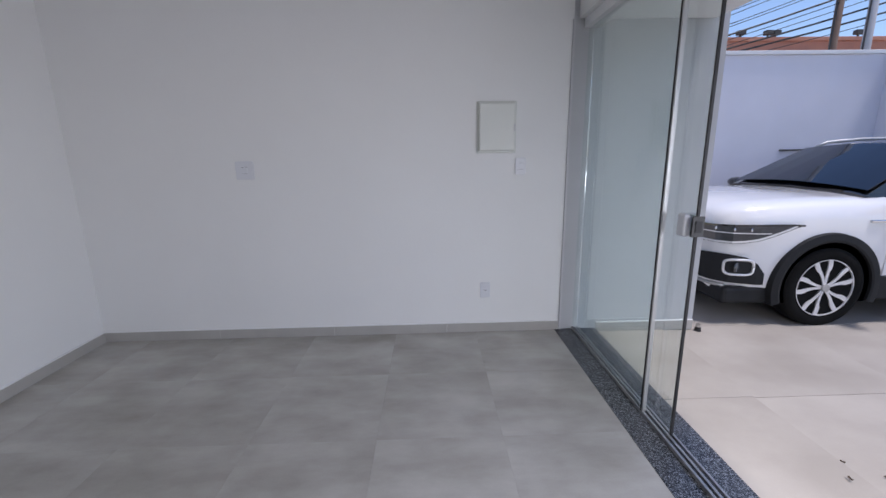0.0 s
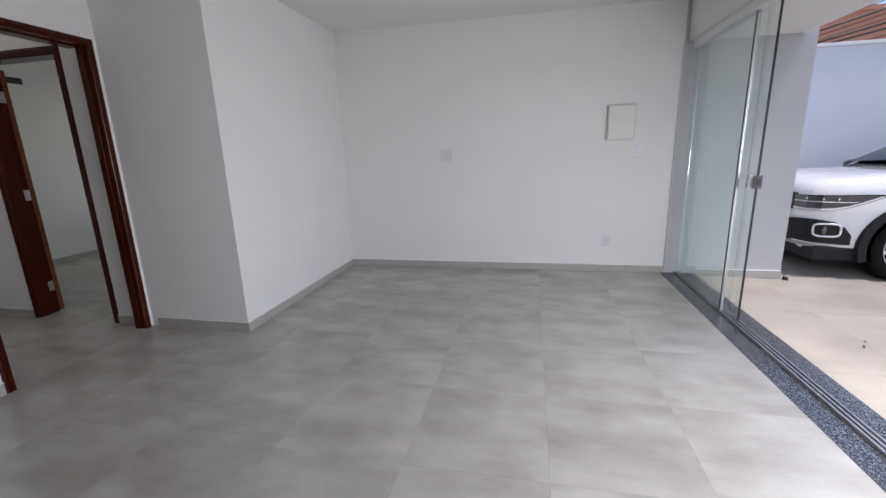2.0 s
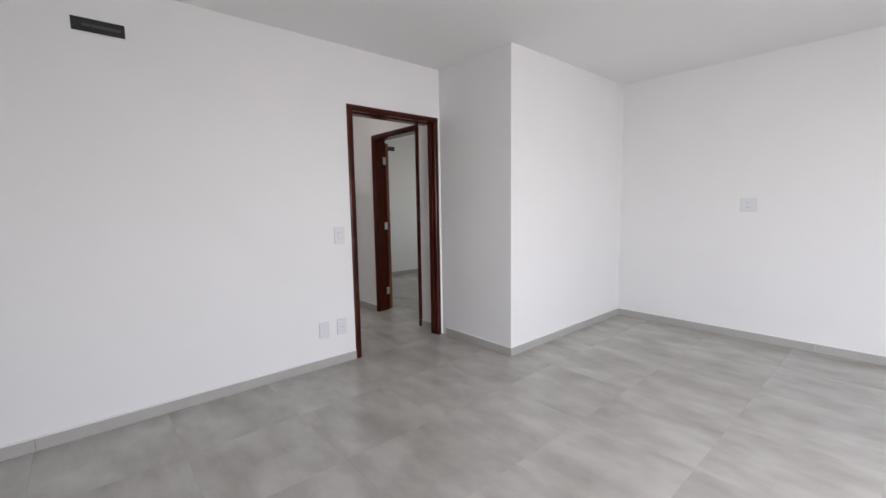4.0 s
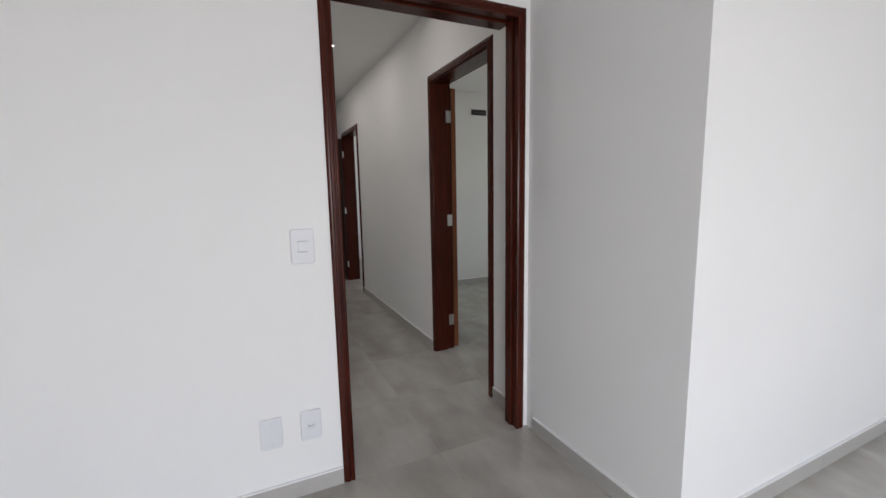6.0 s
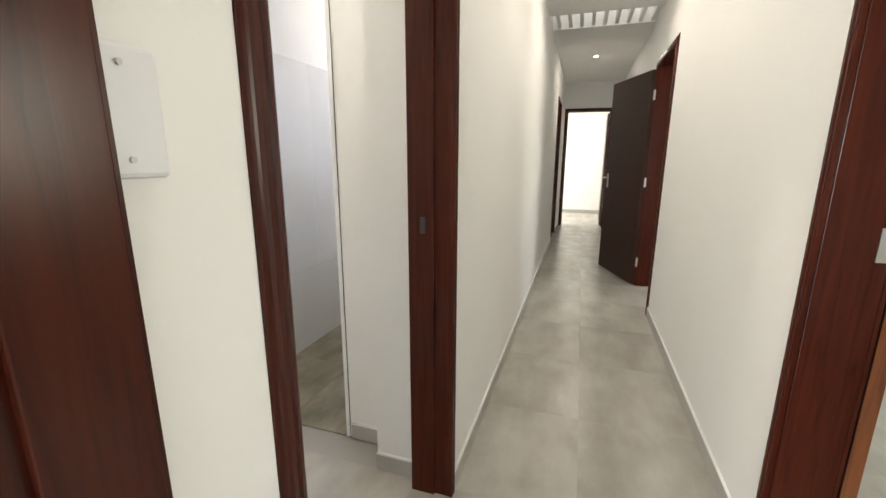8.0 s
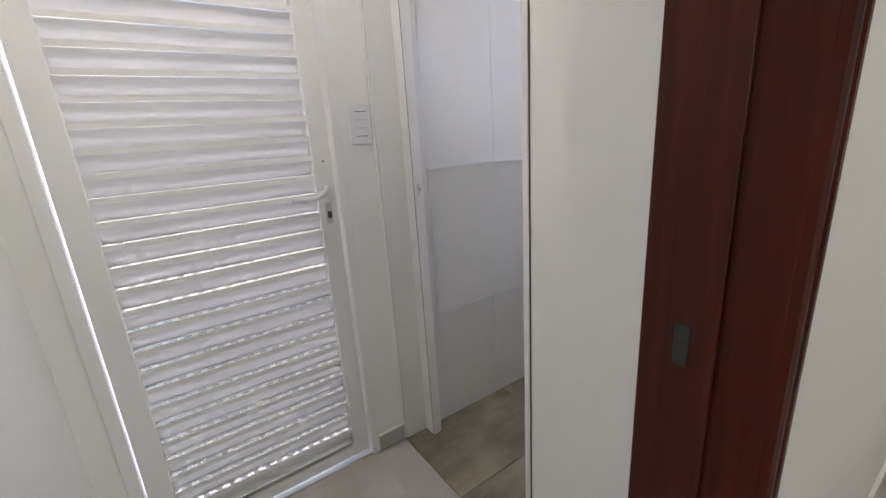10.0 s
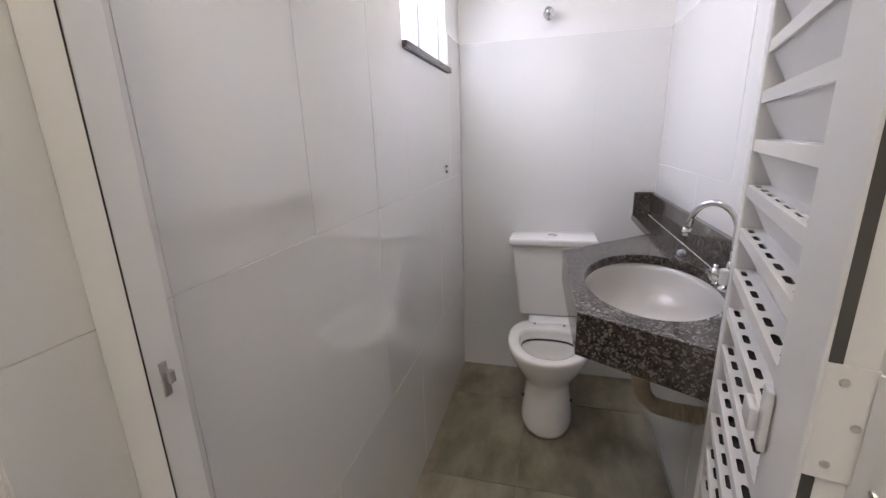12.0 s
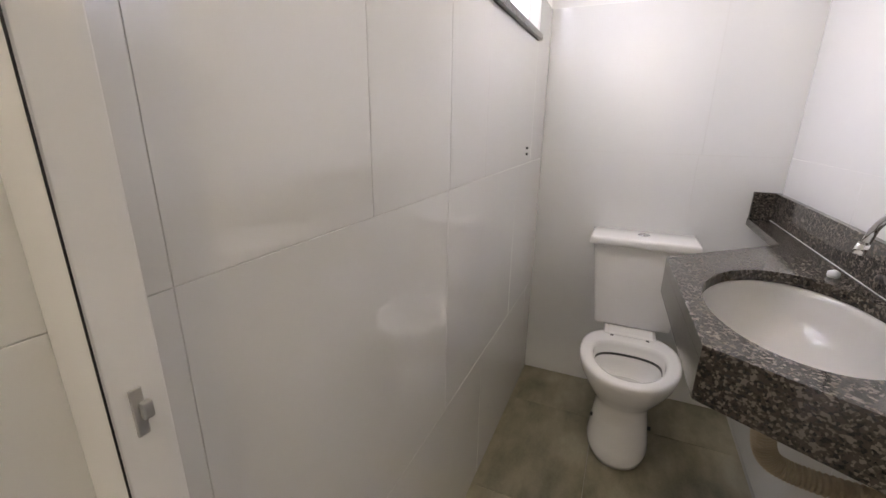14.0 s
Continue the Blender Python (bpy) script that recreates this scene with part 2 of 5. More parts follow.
def granite(name, base, fleck, pale, scale, rough=0.16):
    m, nt, n, l, b = nodes_of(name, rough)
    geo = n.new("ShaderNodeNewGeometry")
    v = n.new("ShaderNodeTexVoronoi")
    v.inputs["Scale"].default_value = scale
    l.new(geo.outputs["Position"], v.inputs["Vector"])
    sep = n.new("ShaderNodeSeparateColor")
    l.new(v.outputs["Color"], sep.inputs["Color"])
    nz = n.new("ShaderNodeTexNoise")
    nz.inputs["Scale"].default_value, nz.inputs["Detail"].default_value = scale * 0.35, 4
    l.new(geo.outputs["Position"], nz.inputs["Vector"])
    ma = n.new("ShaderNodeMath")
    ma.operation = "MULTIPLY_ADD"
    ma.inputs[1].default_value = 0.7
    l.new(nz.outputs["Fac"], ma.inputs[0])
    h = n.new("ShaderNodeMath")
    h.operation = "MULTIPLY"
    h.inputs[1].default_value = 0.55
    l.new(sep.outputs["Red"], h.inputs[0])
    l.new(h.outputs[0], ma.inputs[2])
    rp = ramp(n, [(0.38, base), (0.55, fleck), (0.74, fleck), (0.82, pale)])
    l.new(ma.outputs[0], rp.inputs["Fac"])
    l.new(rp.outputs["Color"], b.inputs["Base Color"])
    return m


M_GRANITE = granite("blue_black_granite", (0.012, 0.013, 0.016), (0.055, 0.058, 0.066), (0.20, 0.21, 0.23), 260, 0.2)
M_GRANITE_BROWN = granite("brown_grey_granite", (0.007, 0.006, 0.005), (0.052, 0.043, 0.036), (0.155, 0.138, 0.124), 205, 0.10)


def wood(name, dark, light, rough, coat, spec=0.5):
    m, nt, n, l, b = nodes_of(name, rough, spec=spec, coat=coat)
    b.inputs["Coat Roughness"].default_value = 0.12
    geo, oi = n.new("ShaderNodeNewGeometry"), n.new("ShaderNodeObjectInfo")
    mp = n.new("ShaderNodeMapping")
    mp.inputs["Scale"].default_value = (28, 28, 1.6)
    l.new(geo.outputs["Position"], mp.inputs["Vector"])
    n1 = n.new("ShaderNodeTexNoise")
    n1.inputs["Scale"].default_value, n1.inputs["Detail"].default_value, n1.inputs["Distortion"].default_value = 2.0, 7, 0.8
    l.new(mp.outputs["Vector"], n1.inputs["Vector"])
    n2 = n.new("ShaderNodeTexNoise")
    n2.inputs["Scale"].default_value = 1.3
    l.new(geo.outputs["Position"], n2.inputs["Vector"])
    ma = n.new("ShaderNodeMath")
    ma.operation = "MULTIPLY_ADD"
    ma.inputs[1].default_value = 0.35
    l.new(n2.outputs["Fac"], ma.inputs[0])
    h = n.new("ShaderNodeMath")
    h.operation = "MULTIPLY"
    h.inputs[1].default_value = 0.65
    l.new(n1.outputs["Fac"], h.inputs[0])
    l.new(h.outputs[0], ma.inputs[2])
    rp = ramp(n, [(0.34, dark), (0.66, light)])
    l.new(ma.outputs[0], rp.inputs["Fac"])
    l.new(rp.outputs["Color"], b.inputs["Base Color"])
    bp = n.new("ShaderNodeBump")
    bp.inputs["Strength"].default_value, bp.inputs["Distance"].default_value = 0.15, 0.002
    l.new(n1.outputs["Fac"], bp.inputs["Height"])
    l.new(bp.outputs["Normal"], b.inputs["Normal"])
    return m


M_WOOD = wood("varnished_red_brown_wood", (0.030, 0.0048, 0.0022), (0.070, 0.0110, 0.0045), 0.26, 0.0, 0.25)
M_WOOD_LEAF = wood("dark_brown_veneer", (0.020, 0.0060, 0.004), (0.036, 0.012, 0.008), 0.30, 0.0, 0.25)
M_WOOD_RAW = wood("bare_orange_wood", (0.10, 0.026, 0.007), (0.24, 0.075, 0.022), 0.55, 0.0)
M_TYRE = mat("tyre_rubber", (0.006, 0.006, 0.006), 0.9, spec=0.2, var=0.15, scale=30)
M_RIM = mat("bright_machined_alloy", (0.82, 0.82, 0.83), 0.35, metal=0.45, var=0.03)
M_CLAD = mat("dark_grey_cladding", (0.014, 0.015, 0.017), 0.6, spec=0.3, var=0.08, scale=20)
M_CARGLASS = mat("dark_tinted_car_glass", (0.008, 0.015, 0.030), 0.03, spec=0.36, var=0.01)
M_CARBLACK = mat("gloss_black_car_paint", (0.010, 0.010, 0.011), 0.08, coat=1.0)
M_LAMP = mat("headlamp_lens", (0.05, 0.053, 0.057), 0.05, coat=1.0, var=0.3, scale=40)
M_ROOFTILE = mat("clay_roof_tile", (0.50, 0.19, 0.10), 0.85, var=0.25, scale=3)
M_POLE = mat("weathered_pole", (0.20, 0.14, 0.11), 0.9, var=0.2, scale=8)
M_POLEGREY = mat("concrete_pole", (0.42, 0.43, 0.46), 0.85, var=0.1, scale=8)
M_ORANGE2 = mat("pale_terracotta", (0.50, 0.24, 0.17), 0.85, var=0.12, scale=1.2)
M_OCHRE = mat("ochre_render", (0.46, 0.40, 0.24), 0.85, var=0.1, scale=1.5)
M_PIER = mat("grey_pier_paint", (0.47, 0.48, 0.49), 0.8, var=0.05, scale=2, bump=0.25, bump_scale=70)
# ---- structure ----
H = 2.62
LIN, CAS = 0.035, 0.050         # thickness of a door lining, width of its casing
DZ = 2.115                      # clear height of the wooden doors
D1 = (-2.932, -2.045)
D2 = (-5.763, -4.937)
D3 = (-8.945, -8.100)
D4 = (-5.745, -4.930)
D5 = (-11.82, -11.045)
D6 = (-2.895, -2.155)


def hole(d):
    return (d[0] - LIN, d[1] + LIN, 0, DZ + LIN)


wall("wall_north", "y", 0, 0.15, -3.80, -0.125, -0.3, 3.0)
wall("wall_pier", "y", 0, 0.15, -0.125, 0.95, -0.3, 3.0, material=M_PIER, label="grey painted pier outside the glass")
wall("wall_bump_east", "x", -3.80, -3.65, -1.82, 0, 0, H)
wall("wall_corridor_north", "y", -1.97, -1.82, -12.74, -3.65, 0, H, [hole(D2), hole(D3)])
wall("wall_west", "x", -4.69, -4.55, -7.0, -1.97, 0, H, [hole(D1)])
wall("wall_south", "y", -7.15, -7.0, -4.70, 0.15, 0, H)
wall("wall_glass_front", "x", -0.09, 0.09, -7.0, 0, 0, H, [(-5.65, 0, 0, 2.25)])
wall("wall_corridor_south", "y", -3.12, -2.97, -12.74, -4.69, 0, H, [hole(D4), hole(D5)])
wall("wall_corridor_south_back", "y", -3.30, -3.12, -6.05, -4.69, 0, H, [(-5.80, -4.86, 0, 2.2)])
wall("wall_lavatory_north", "y", -3.262, -3.12, -8.20, -6.05, 0, H)
wall("wall_corridor_end", "x", -12.89, -12.74, -4.5, -0.3, 0, H, [hole(D6)])
wall("wall_end_room_west", "x", -15.05, -14.90, -4.65, -0.3, 0, H)
wall("wall_end_room_south", "y", -4.65, -4.50, -14.90, -12.74, 0, H, [(-14.5, -13.1, 1.05, 2.15)])
wall("wall_end_room_north", "y", -0.45, -0.30, -14.90, -12.89, 0, H)
wall("wall_bathroom_south", "y", -4.65, -4.50, -12.74, -10.4, 0, H)
wall("wall_bathroom_east", "x", -10.55, -10.4, -4.50, -3.12, 0, H)
wall("wall_bedroom_west", "x", -7.98, -7.83, -1.82, 1.2, 0, H)
wall("wall_bedroom_north", "y", 1.2, 1.35, -7.98, -3.80, 0, H, [(-7.1, -5.7, 1.05, 2.15)])
wall("wall_bedroom_east", "x", -3.80, -3.65, 0.15, 1.35, 0, H)
wall("wall_far_bedroom_west", "x", -11.0, -10.85, -1.82, 0.8, 0, H)
# the window hole here is invented, for the far bedroom's fill lamp
wall("wall_far_bedroom_north", "y", 0.8, 0.95, -11.0, -7.98, 0, H, [(-10.3, -8.9, 1.05, 2.15)])
wall("wall_service_west", "x", -6.05, -5.94, -4.292, -3.30, 0, H, [(-4.292, -3.53, 0, 2.12)])
wall("wall_service_east", "x", -4.90, -4.78, -4.45, -3.30, 0, H)
wall("wall_service_south", "y", -4.45, -4.30, -5.94, -4.78, 0, H, [(-5.815, -4.97, 0, 2.12)])
wall("wall_lavatory_south", "y", -4.45, -4.292, -8.20, -5.94, 0, H, [(-7.79, -7.16, 1.71, 2.32)])
wall("wall_lavatory_west", "x", -8.20, -8.067, -4.292, -3.262, 0, H)
single("roof_slab", bx(-15.05, 0.15, -7.15, 1.35, H + 0.55, H + 0.7), M_CEIL, "concrete roof slab over the house", "roof", kind="structure")
wall("wall_parapet", "x", 0.09, 0.15, -7.15, 1.35, H, H + 0.55, material=M_OUTWALL)
bm = bmesh.new()
box(bm, -8.95, 0.09, -7.15, 1.35, H, H + 0.12)
box(bm, -15.05, -9.42, -7.15, 1.35, H, H + 0.12)
box(bm, -9.42, -8.95, -7.15, -2.97, H, H + 0.12)
box(bm, -9.42, -8.95, -1.97, 1.35, H, H + 0.12)
single("ceiling", bm, M_CEIL, "flat white plaster ceiling", "ceiling", kind="structure")
bm = bmesh.new()
box(bm, -9.45, -9.42, -2.97, -1.97, H + 0.12, H + 0.55)
box(bm, -8.95, -8.92, -2.97, -1.97, H + 0.12, H + 0.55)
box(bm, -9.45, -8.92, -3.0, -2.97, H + 0.12, H + 0.55)
box(bm, -9.45, -8.92, -1.97, -1.94, H + 0.12, H + 0.55)
single("ceiling_shaft", bm, M_CEIL, "white plastered light shaft in the corridor ceiling", "shaft", kind="structure")
single("floor", bx(-15.05, 0.13, -7.15, 1.35, -0.12, -0.010), M_GROUT, "grey tile bed under the porcelain floor", "floor", kind="structure")
single("ground", bx(-60, 200, -150, 200, -0.40, -0.09), M_CONCRETE, "beige concrete ground of the yard", "ground", kind="structure")
bm = bmesh.new()
box(bm, 0.09, 0.85, -9, 0.0, 2.25, 2.62)
box(bm, 0.05, 0.85, -9, -0.002, 2.246, 2.25)
single("canopy", bm, M_CEIL, "white painted canopy slab over the glass front", "canopy", kind="structure")
single("threshold", bx(-0.165, 0.17, -5.65, -0.004, -0.05, 0.003), M_GRANITE, "dark speckled granite door threshold", "threshold", kind="structure")


def skirting(axis, face, side, u0, u1, label="grey porcelain skirting strip"):
    """Strip of tile at the foot of a wall; side +1 stands out towards + of the thin axis."""
    a, b = sorted((face, face + side * 0.011))
    h = 0.072
    bm = bmesh.new()
    n = max(1, round(abs(u1 - u0) / 0.9))
    for k in range(n):
        p, q = u0 + (u1 - u0) * k / n + 0.001, u0 + (u1 - u0) * (k + 1) / n - 0.001
        p, q = min(p, q), max(p, q)
        if axis == "x":
            box(bm, a, b, p, q, 0, h)
        else:
            box(bm, p, q, a, b, 0, h)
    ob = single("baseboard", bm, M_SKIRT, label, "baseboard", kind="structure")
    # bead of white grout along the top
    bm = bmesh.new()
    if axis == "x":
        box(bm, a, b, u0, u1, h, h + 0.007)
    else:
        box(bm, u0, u1, a, b, h, h + 0.007)
    part("grout_bead", bm, M_ALU, ob)
    return ob


skirting("y", 0, -1, -3.65, -0.138)
skirting("y", 0, -1, 0.18, 0.95, "grey porcelain skirting strip outside").location.z = -0.026
skirting("x", -3.65, 1, -1.97, -0.011)
skirting("y", -1.97, -1, -4.485, -3.639)
skirting("x", -4.55, 1, -7.0, D1[0] - CAS)
skirting("y", -1.97, -1, D2[1] + CAS, -4.70)
skirting("y", -1.97, -1, D3[1] + CAS, D2[0] - CAS)
skirting("y", -1.97, -1, -12.74, D3[0] - CAS)
skirting("y", -2.97, 1, D4[1] + CAS, -4.70)
skirting("y", -2.97, 1, D5[1] + CAS, D4[0] - CAS)
skirting("x", -7.83, 1, -1.82, 1.2)
skirting("x", -14.90, 1, -4.5, -0.45)
skirting("y", 1.2, -1, -7.83, -3.80)
skirting("x", -5.94, 1, -3.502, -3.30)
skirting("x", -5.80, 1, -3.30, -3.13)
skirting("y", -4.30, 1, -5.94, -5.816)
skirting("x", -4.90, -1, -4.30, -3.30)


# ---- wooden doors ----
def casing_profile():
    """Outline of the moulded casing: across its width, how far it stands out."""
    return [(0.0, 0.0), (0.0, 0.010), (0.006, 0.013), (0.011, 0.013), (0.014, 0.009), (0.018, 0.009), (0.023, 0.014),
            (0.032, 0.014), (0.036, 0.009), (0.041, 0.008), (0.046, 0.006), (CAS, 0.003), (CAS, 0.0)]


def casing(parent, axis, face, side, c0, c1, kinds=("left", "right", "head")):
    """Three moulded strips round a clear opening on one face of a wall."""
    def place(u, w, z):
        return Vector((face + side * w, u, z)) if axis == "x" else Vector((u, face + side * w, z))
    prof = casing_profile()
    for kind in kinds:
        bm = bmesh.new()
        rings = []
        for end in (0, 1):
            ring = []
            for a, w in prof:
                if kind == "left":
                    co = place(c0 - a, w, 0 if end == 0 else DZ + a)
                elif kind == "right":
                    co = place(c1 + a, w, 0 if end == 0 else DZ + a)
                else:
                    co = place(c0 - a if end == 0 else c1 + a, w, DZ + a)
                ring.append(bm.verts.new(co))
            rings.append(ring)
        n = len(prof)
        for i in range(n):
            j = (i + 1) % n
            bm.faces.new((rings[0][i], rings[0][j], rings[1][j], rings[1][i]))
        bm.faces.new(rings[0])
        bm.faces.new(list(reversed(rings[1])))
        bmesh.ops.recalc_face_normals(bm, faces=bm.faces)
        part("casing", bm, M_WOOD, parent)


def lining(parent, axis, a0, a1, c0, c1, far=None):
    """Two jambs and a head with a rebate for the leaf; far: where a second, shallower jamb begins."""
    def b(bm, u0, u1, p, q, z0, z1):
        box(bm, *((p, q, u0, u1) if axis == "x" else (u0, u1, p, q)), z0, z1, bevel=0.0015)
    m = a0 + (a1 - a0) * 0.62
    for name, u0, u1, z0, z1, s0, s1 in (("jamb", c0 - LIN + 0.001, c0, 0.002, DZ + LIN - 0.001, c0, c0 + 0.010), ("jamb", c1, c1 + LIN - 0.001, 0.002, DZ + LIN - 0.001, c1 - 0.010, c1)):
        bm = bmesh.new()
        start = far if far is not None and u0 >= c1 else a0
        b(bm, u0, u1, start, a1, z0, z1)
        b(bm, s0, s1, start, start + (m - a0) * (a1 - start) / (a1 - a0), z0, DZ)
        part(name, bm, M_WOOD, parent)
    bm = bmesh.new()
    b(bm, c0, c1, a0, a1, DZ, DZ + LIN - 0.001)
    b(bm, c0 + 0.010, c1 - 0.010, a0, m, DZ - 0.010, DZ)
    part("head", bm, M_WOOD, parent)


def hinge(parent, at, axis_u, z):
    """Steel butt hinge: two plates and a five-part knuckle. axis_u: unit vector along which the visible plate runs."""
    bm = bmesh.new()
    x, y = at
    ux, uy = axis_u
    px, py = -uy, ux
    def plate(s, w):
        vs = box(bm, 0.006, w, -0.0012, 0.0012, -0.044, 0.044)
        for v in vs:
            c = v.co.copy()
            v.co = Vector((x + s * c.x * ux + c.y * px, y + s * c.x * uy + c.y * py, z + c.z))
    plate(1, 0.036)
    for k in range(5):
        r = bmesh.ops.create_cone(bm, cap_ends=True, segments=10, radius1=0.0062, radius2=0.0062, depth=0.0168)
        for v in r["verts"]:
            v.co += Vector((x, y, z - 0.036 + k * 0.018))
    part("hinge", bm, M_STEEL, parent, "steel butt hinge")


def door(name, axis, a0, a1, c, label, faces=(1, 1), far=None):
    r = root(name, label=label, category="door frame", kind="structure")
    lining(r, axis, a0, a1, c[0], c[1], far)
    if faces[0]:
        casing(r, axis, a0, -1, c[0], c[1], ("left", "right", "head") if far is None else ("left",))
    if faces[1]:
        casing(r, axis, a1, 1, c[0], c[1])
    return r


def strike(parent, x0, x1, y0, y1, z):
    part("strike_plate", bx(x0, x1, y0, y1, z - 0.028, z + 0.028), M_BLACK, parent, "small dark steel strike plate")


def leaf(parent, p0, p1, z0, z1, thick, handle_z=1.03, handles=True):
    """A flat wooden leaf from hinge line p0 to free edge p1."""
    d = Vector((p1[0] - p0[0], p1[1] - p0[1], 0))
    L = d.length
    ang = math.atan2(d.y, d.x)
    m = Matrix.Translation((p0[0], p0[1], 0)) @ Matrix.Rotation(ang, 4, "Z")
    bm = bx(0.0, L, -thick / 2, thick / 2, z0, z1, bevel=0.002)
    bm.transform(m)
    lf = part("leaf", bm, M_WOOD_LEAF, parent, "flat dark varnished wooden leaf")
    if handles:
        for s in (1, -1):
            bm = bmesh.new()
            box(bm, L - 0.075, L - 0.045, s * thick / 2, s * (thick / 2 + 0.006), handle_z - 0.08, handle_z + 0.08, bevel=0.001)
            box(bm, L - 0.065, L - 0.055, s * thick / 2, s * (thick / 2 + 0.045), handle_z + 0.03, handle_z + 0.042)
            box(bm, L - 0.17, L - 0.055, s * (thick / 2 + 0.040), s * (thick / 2 + 0.052), handle_z + 0.028, handle_z + 0.044, bevel=0.003)
            bm.transform(m)
            part("handle", bm, M_STEEL, lf, "steel lever handle")
    return lf


d1 = door("door_1", "x", -4.69, -4.55, D1, "dark red-brown varnished door frame with no leaf", far=-4.637)
d2 = door("door_2", "y", -1.97, -1.82, D2, "dark varnished bedroom door frame, leaf folded back")
for z in (0.25, 1.07, 1.87):
    hinge(d2, (D2[0] + 0.003, -1.815), (0.0, -1.0), z)
leaf_2 = leaf(d2, (D2[0] - 0.004, -1.785), (D2[0] - 0.77, -1.770), 0.01, 2.085, 0.035)
part("leaf_edge", bx(D2[0] - 0.0038, D2[0] - 0.0010, -1.803, -1.766, 0.012, 2.083), M_WOOD_RAW, leaf_2, "bare orange wood edge")
d3 = door("door_3", "y", -1.97, -1.82, D3, "dark varnished door standing open into the corridor")
leaf(d3, (D3[0] + 0.0, -1.995), (D3[0] - 0.76, -2.285), 0.012, 2.085, 0.035)
for z in (0.25, 1.05, 1.86):
    hinge(d3, (D3[0] + 0.006, -1.982), (0.0, 1.0), z)
d4 = door("door_4", "y", -3.12, -2.97, D4, "dark varnished door frame of the service hall, no leaf", faces=(0, 1))
strike(d4, D4[0] + 0.0105, D4[0] + 0.0115, -3.075, -3.057, 1.06)
part("latch_plate", bx(D4[0] + 0.010, D4[0] + 0.012, -3.105, -3.08, 1.83, 1.90), M_BRASS, d4, "brass plate")
d5 = door("door_5", "y", -3.12, -2.97, D5, "dark varnished door frame in the corridor", faces=(0, 1))
d6 = door("door_6", "x", -12.89, -12.74, D6, "dark varnished door frame at the corridor's end", faces=(1, 1))
leaf(d6, (-12.90, D6[1] - 0.02), (-13.60, D6[1] - 0.01), 0.012, 2.085, 0.035)


# ---- electrical plates and small wall things ----
def on_wall(bm, at, facing):
    """Turns a thing built facing -y at the origin so that it faces a direction ('+x', '-x', '+y', '-y') at a place."""
    turn = {"-y": 0, "+x": 90, "+y": 180, "-x": 270}[facing]
    bm.transform(Matrix.Translation(at) @ Matrix.Rotation(radians(turn), 4, "Z"))


def plate(name, at, facing, w, h, label, kind="switch", group=""):
    r = root(name, label=label, category="outlet" if kind == "outlet" else "switch", group=group)
    bm = bmesh.new()
    vs = box(bm, -w / 2, w / 2, -0.009, 0.0, -h / 2, h / 2)
    side = [e for e in bm.edges if abs(e.verts[0].co.y - e.verts[1].co.y) > 0.005]
    bmesh.ops.bevel(bm, geom=side, offset=0.011, segments=5, affect="EDGES", profile=0.5)
    front = [e for e in bm.edges if all(v.co.y < -0.0089 for v in e.verts)]
    bmesh.ops.bevel(bm, geom=front, offset=0.004, segments=3, affect="EDGES", profile=0.5)
    on_wall(bm, at, facing)
    part("cover_plate", bm, M_PLASTIC, r)
    if kind == "switch":
        bm = bmesh.new()
        box(bm, -0.019, 0.019, -0.0135, -0.008, -0.021, 0.021, bevel=0.002)
        on_wall(bm, at, facing)
        part("rocker", bm, M_PLASTIC, r)
        for z in (0.0222, -0.0222):
            bm = bx(-0.0205, 0.0205, -0.0096, -0.0088, z - 0.0007, z + 0.0007)
            on_wall(bm, at, facing)
            part("rocker_gap", bm, M_DARKGREY, r, "dark gap beside the rocker")
    elif kind == "modules":
        for k in range(4):
            bm = bmesh.new()
            z = h * (0.30 - 0.20 * k)
            box(bm, -w * 0.27, w * 0.27, -0.0100, -0.0088, z - 0.001, z + 0.001)
            on_wall(bm, at, facing)
            part("module_slot", bm, M_BLACK if k in (0, 3) else M_GREY, r)
    elif kind == "outlet":
        bm = bmesh.new()
        box(bm, -0.020, 0.020, -0.0105, -0.008, -0.014, 0.014, bevel=0.004)
        on_wall(bm, at, facing)
        so = part("socket", bm, M_PLASTIC, r)
        for dx, dz in ((-0.0095, 0.0), (0.0095, 0.0), (0.0, -0.003)):
            bm = bmesh.new()
            c = bmesh.ops.create_cone(bm, cap_ends=True, segments=10, radius1=0.0026, radius2=0.0026, depth=0.0012)
            bm.transform(Matrix.Translation((dx, -0.0108, dz)) @ Matrix.Rotation(radians(90), 4, "X"))
            on_wall(bm, at, facing)
            part("socket_hole", bm, M_BLACK, so)
    if kind == "blank":
        for dz in (-h * 0.36, h * 0.36):
            bm = bmesh.new()
            bmesh.ops.create_cone(bm, cap_ends=True, segments=10, radius1=0.003, radius2=0.003, depth=0.0016)
            bm.transform(Matrix.Translation((0, -0.0094, dz)) @ Matrix.Rotation(radians(90), 4, "X"))
            on_wall(bm, at, facing)
            part("screw", bm, M_STEEL, r)
    return r


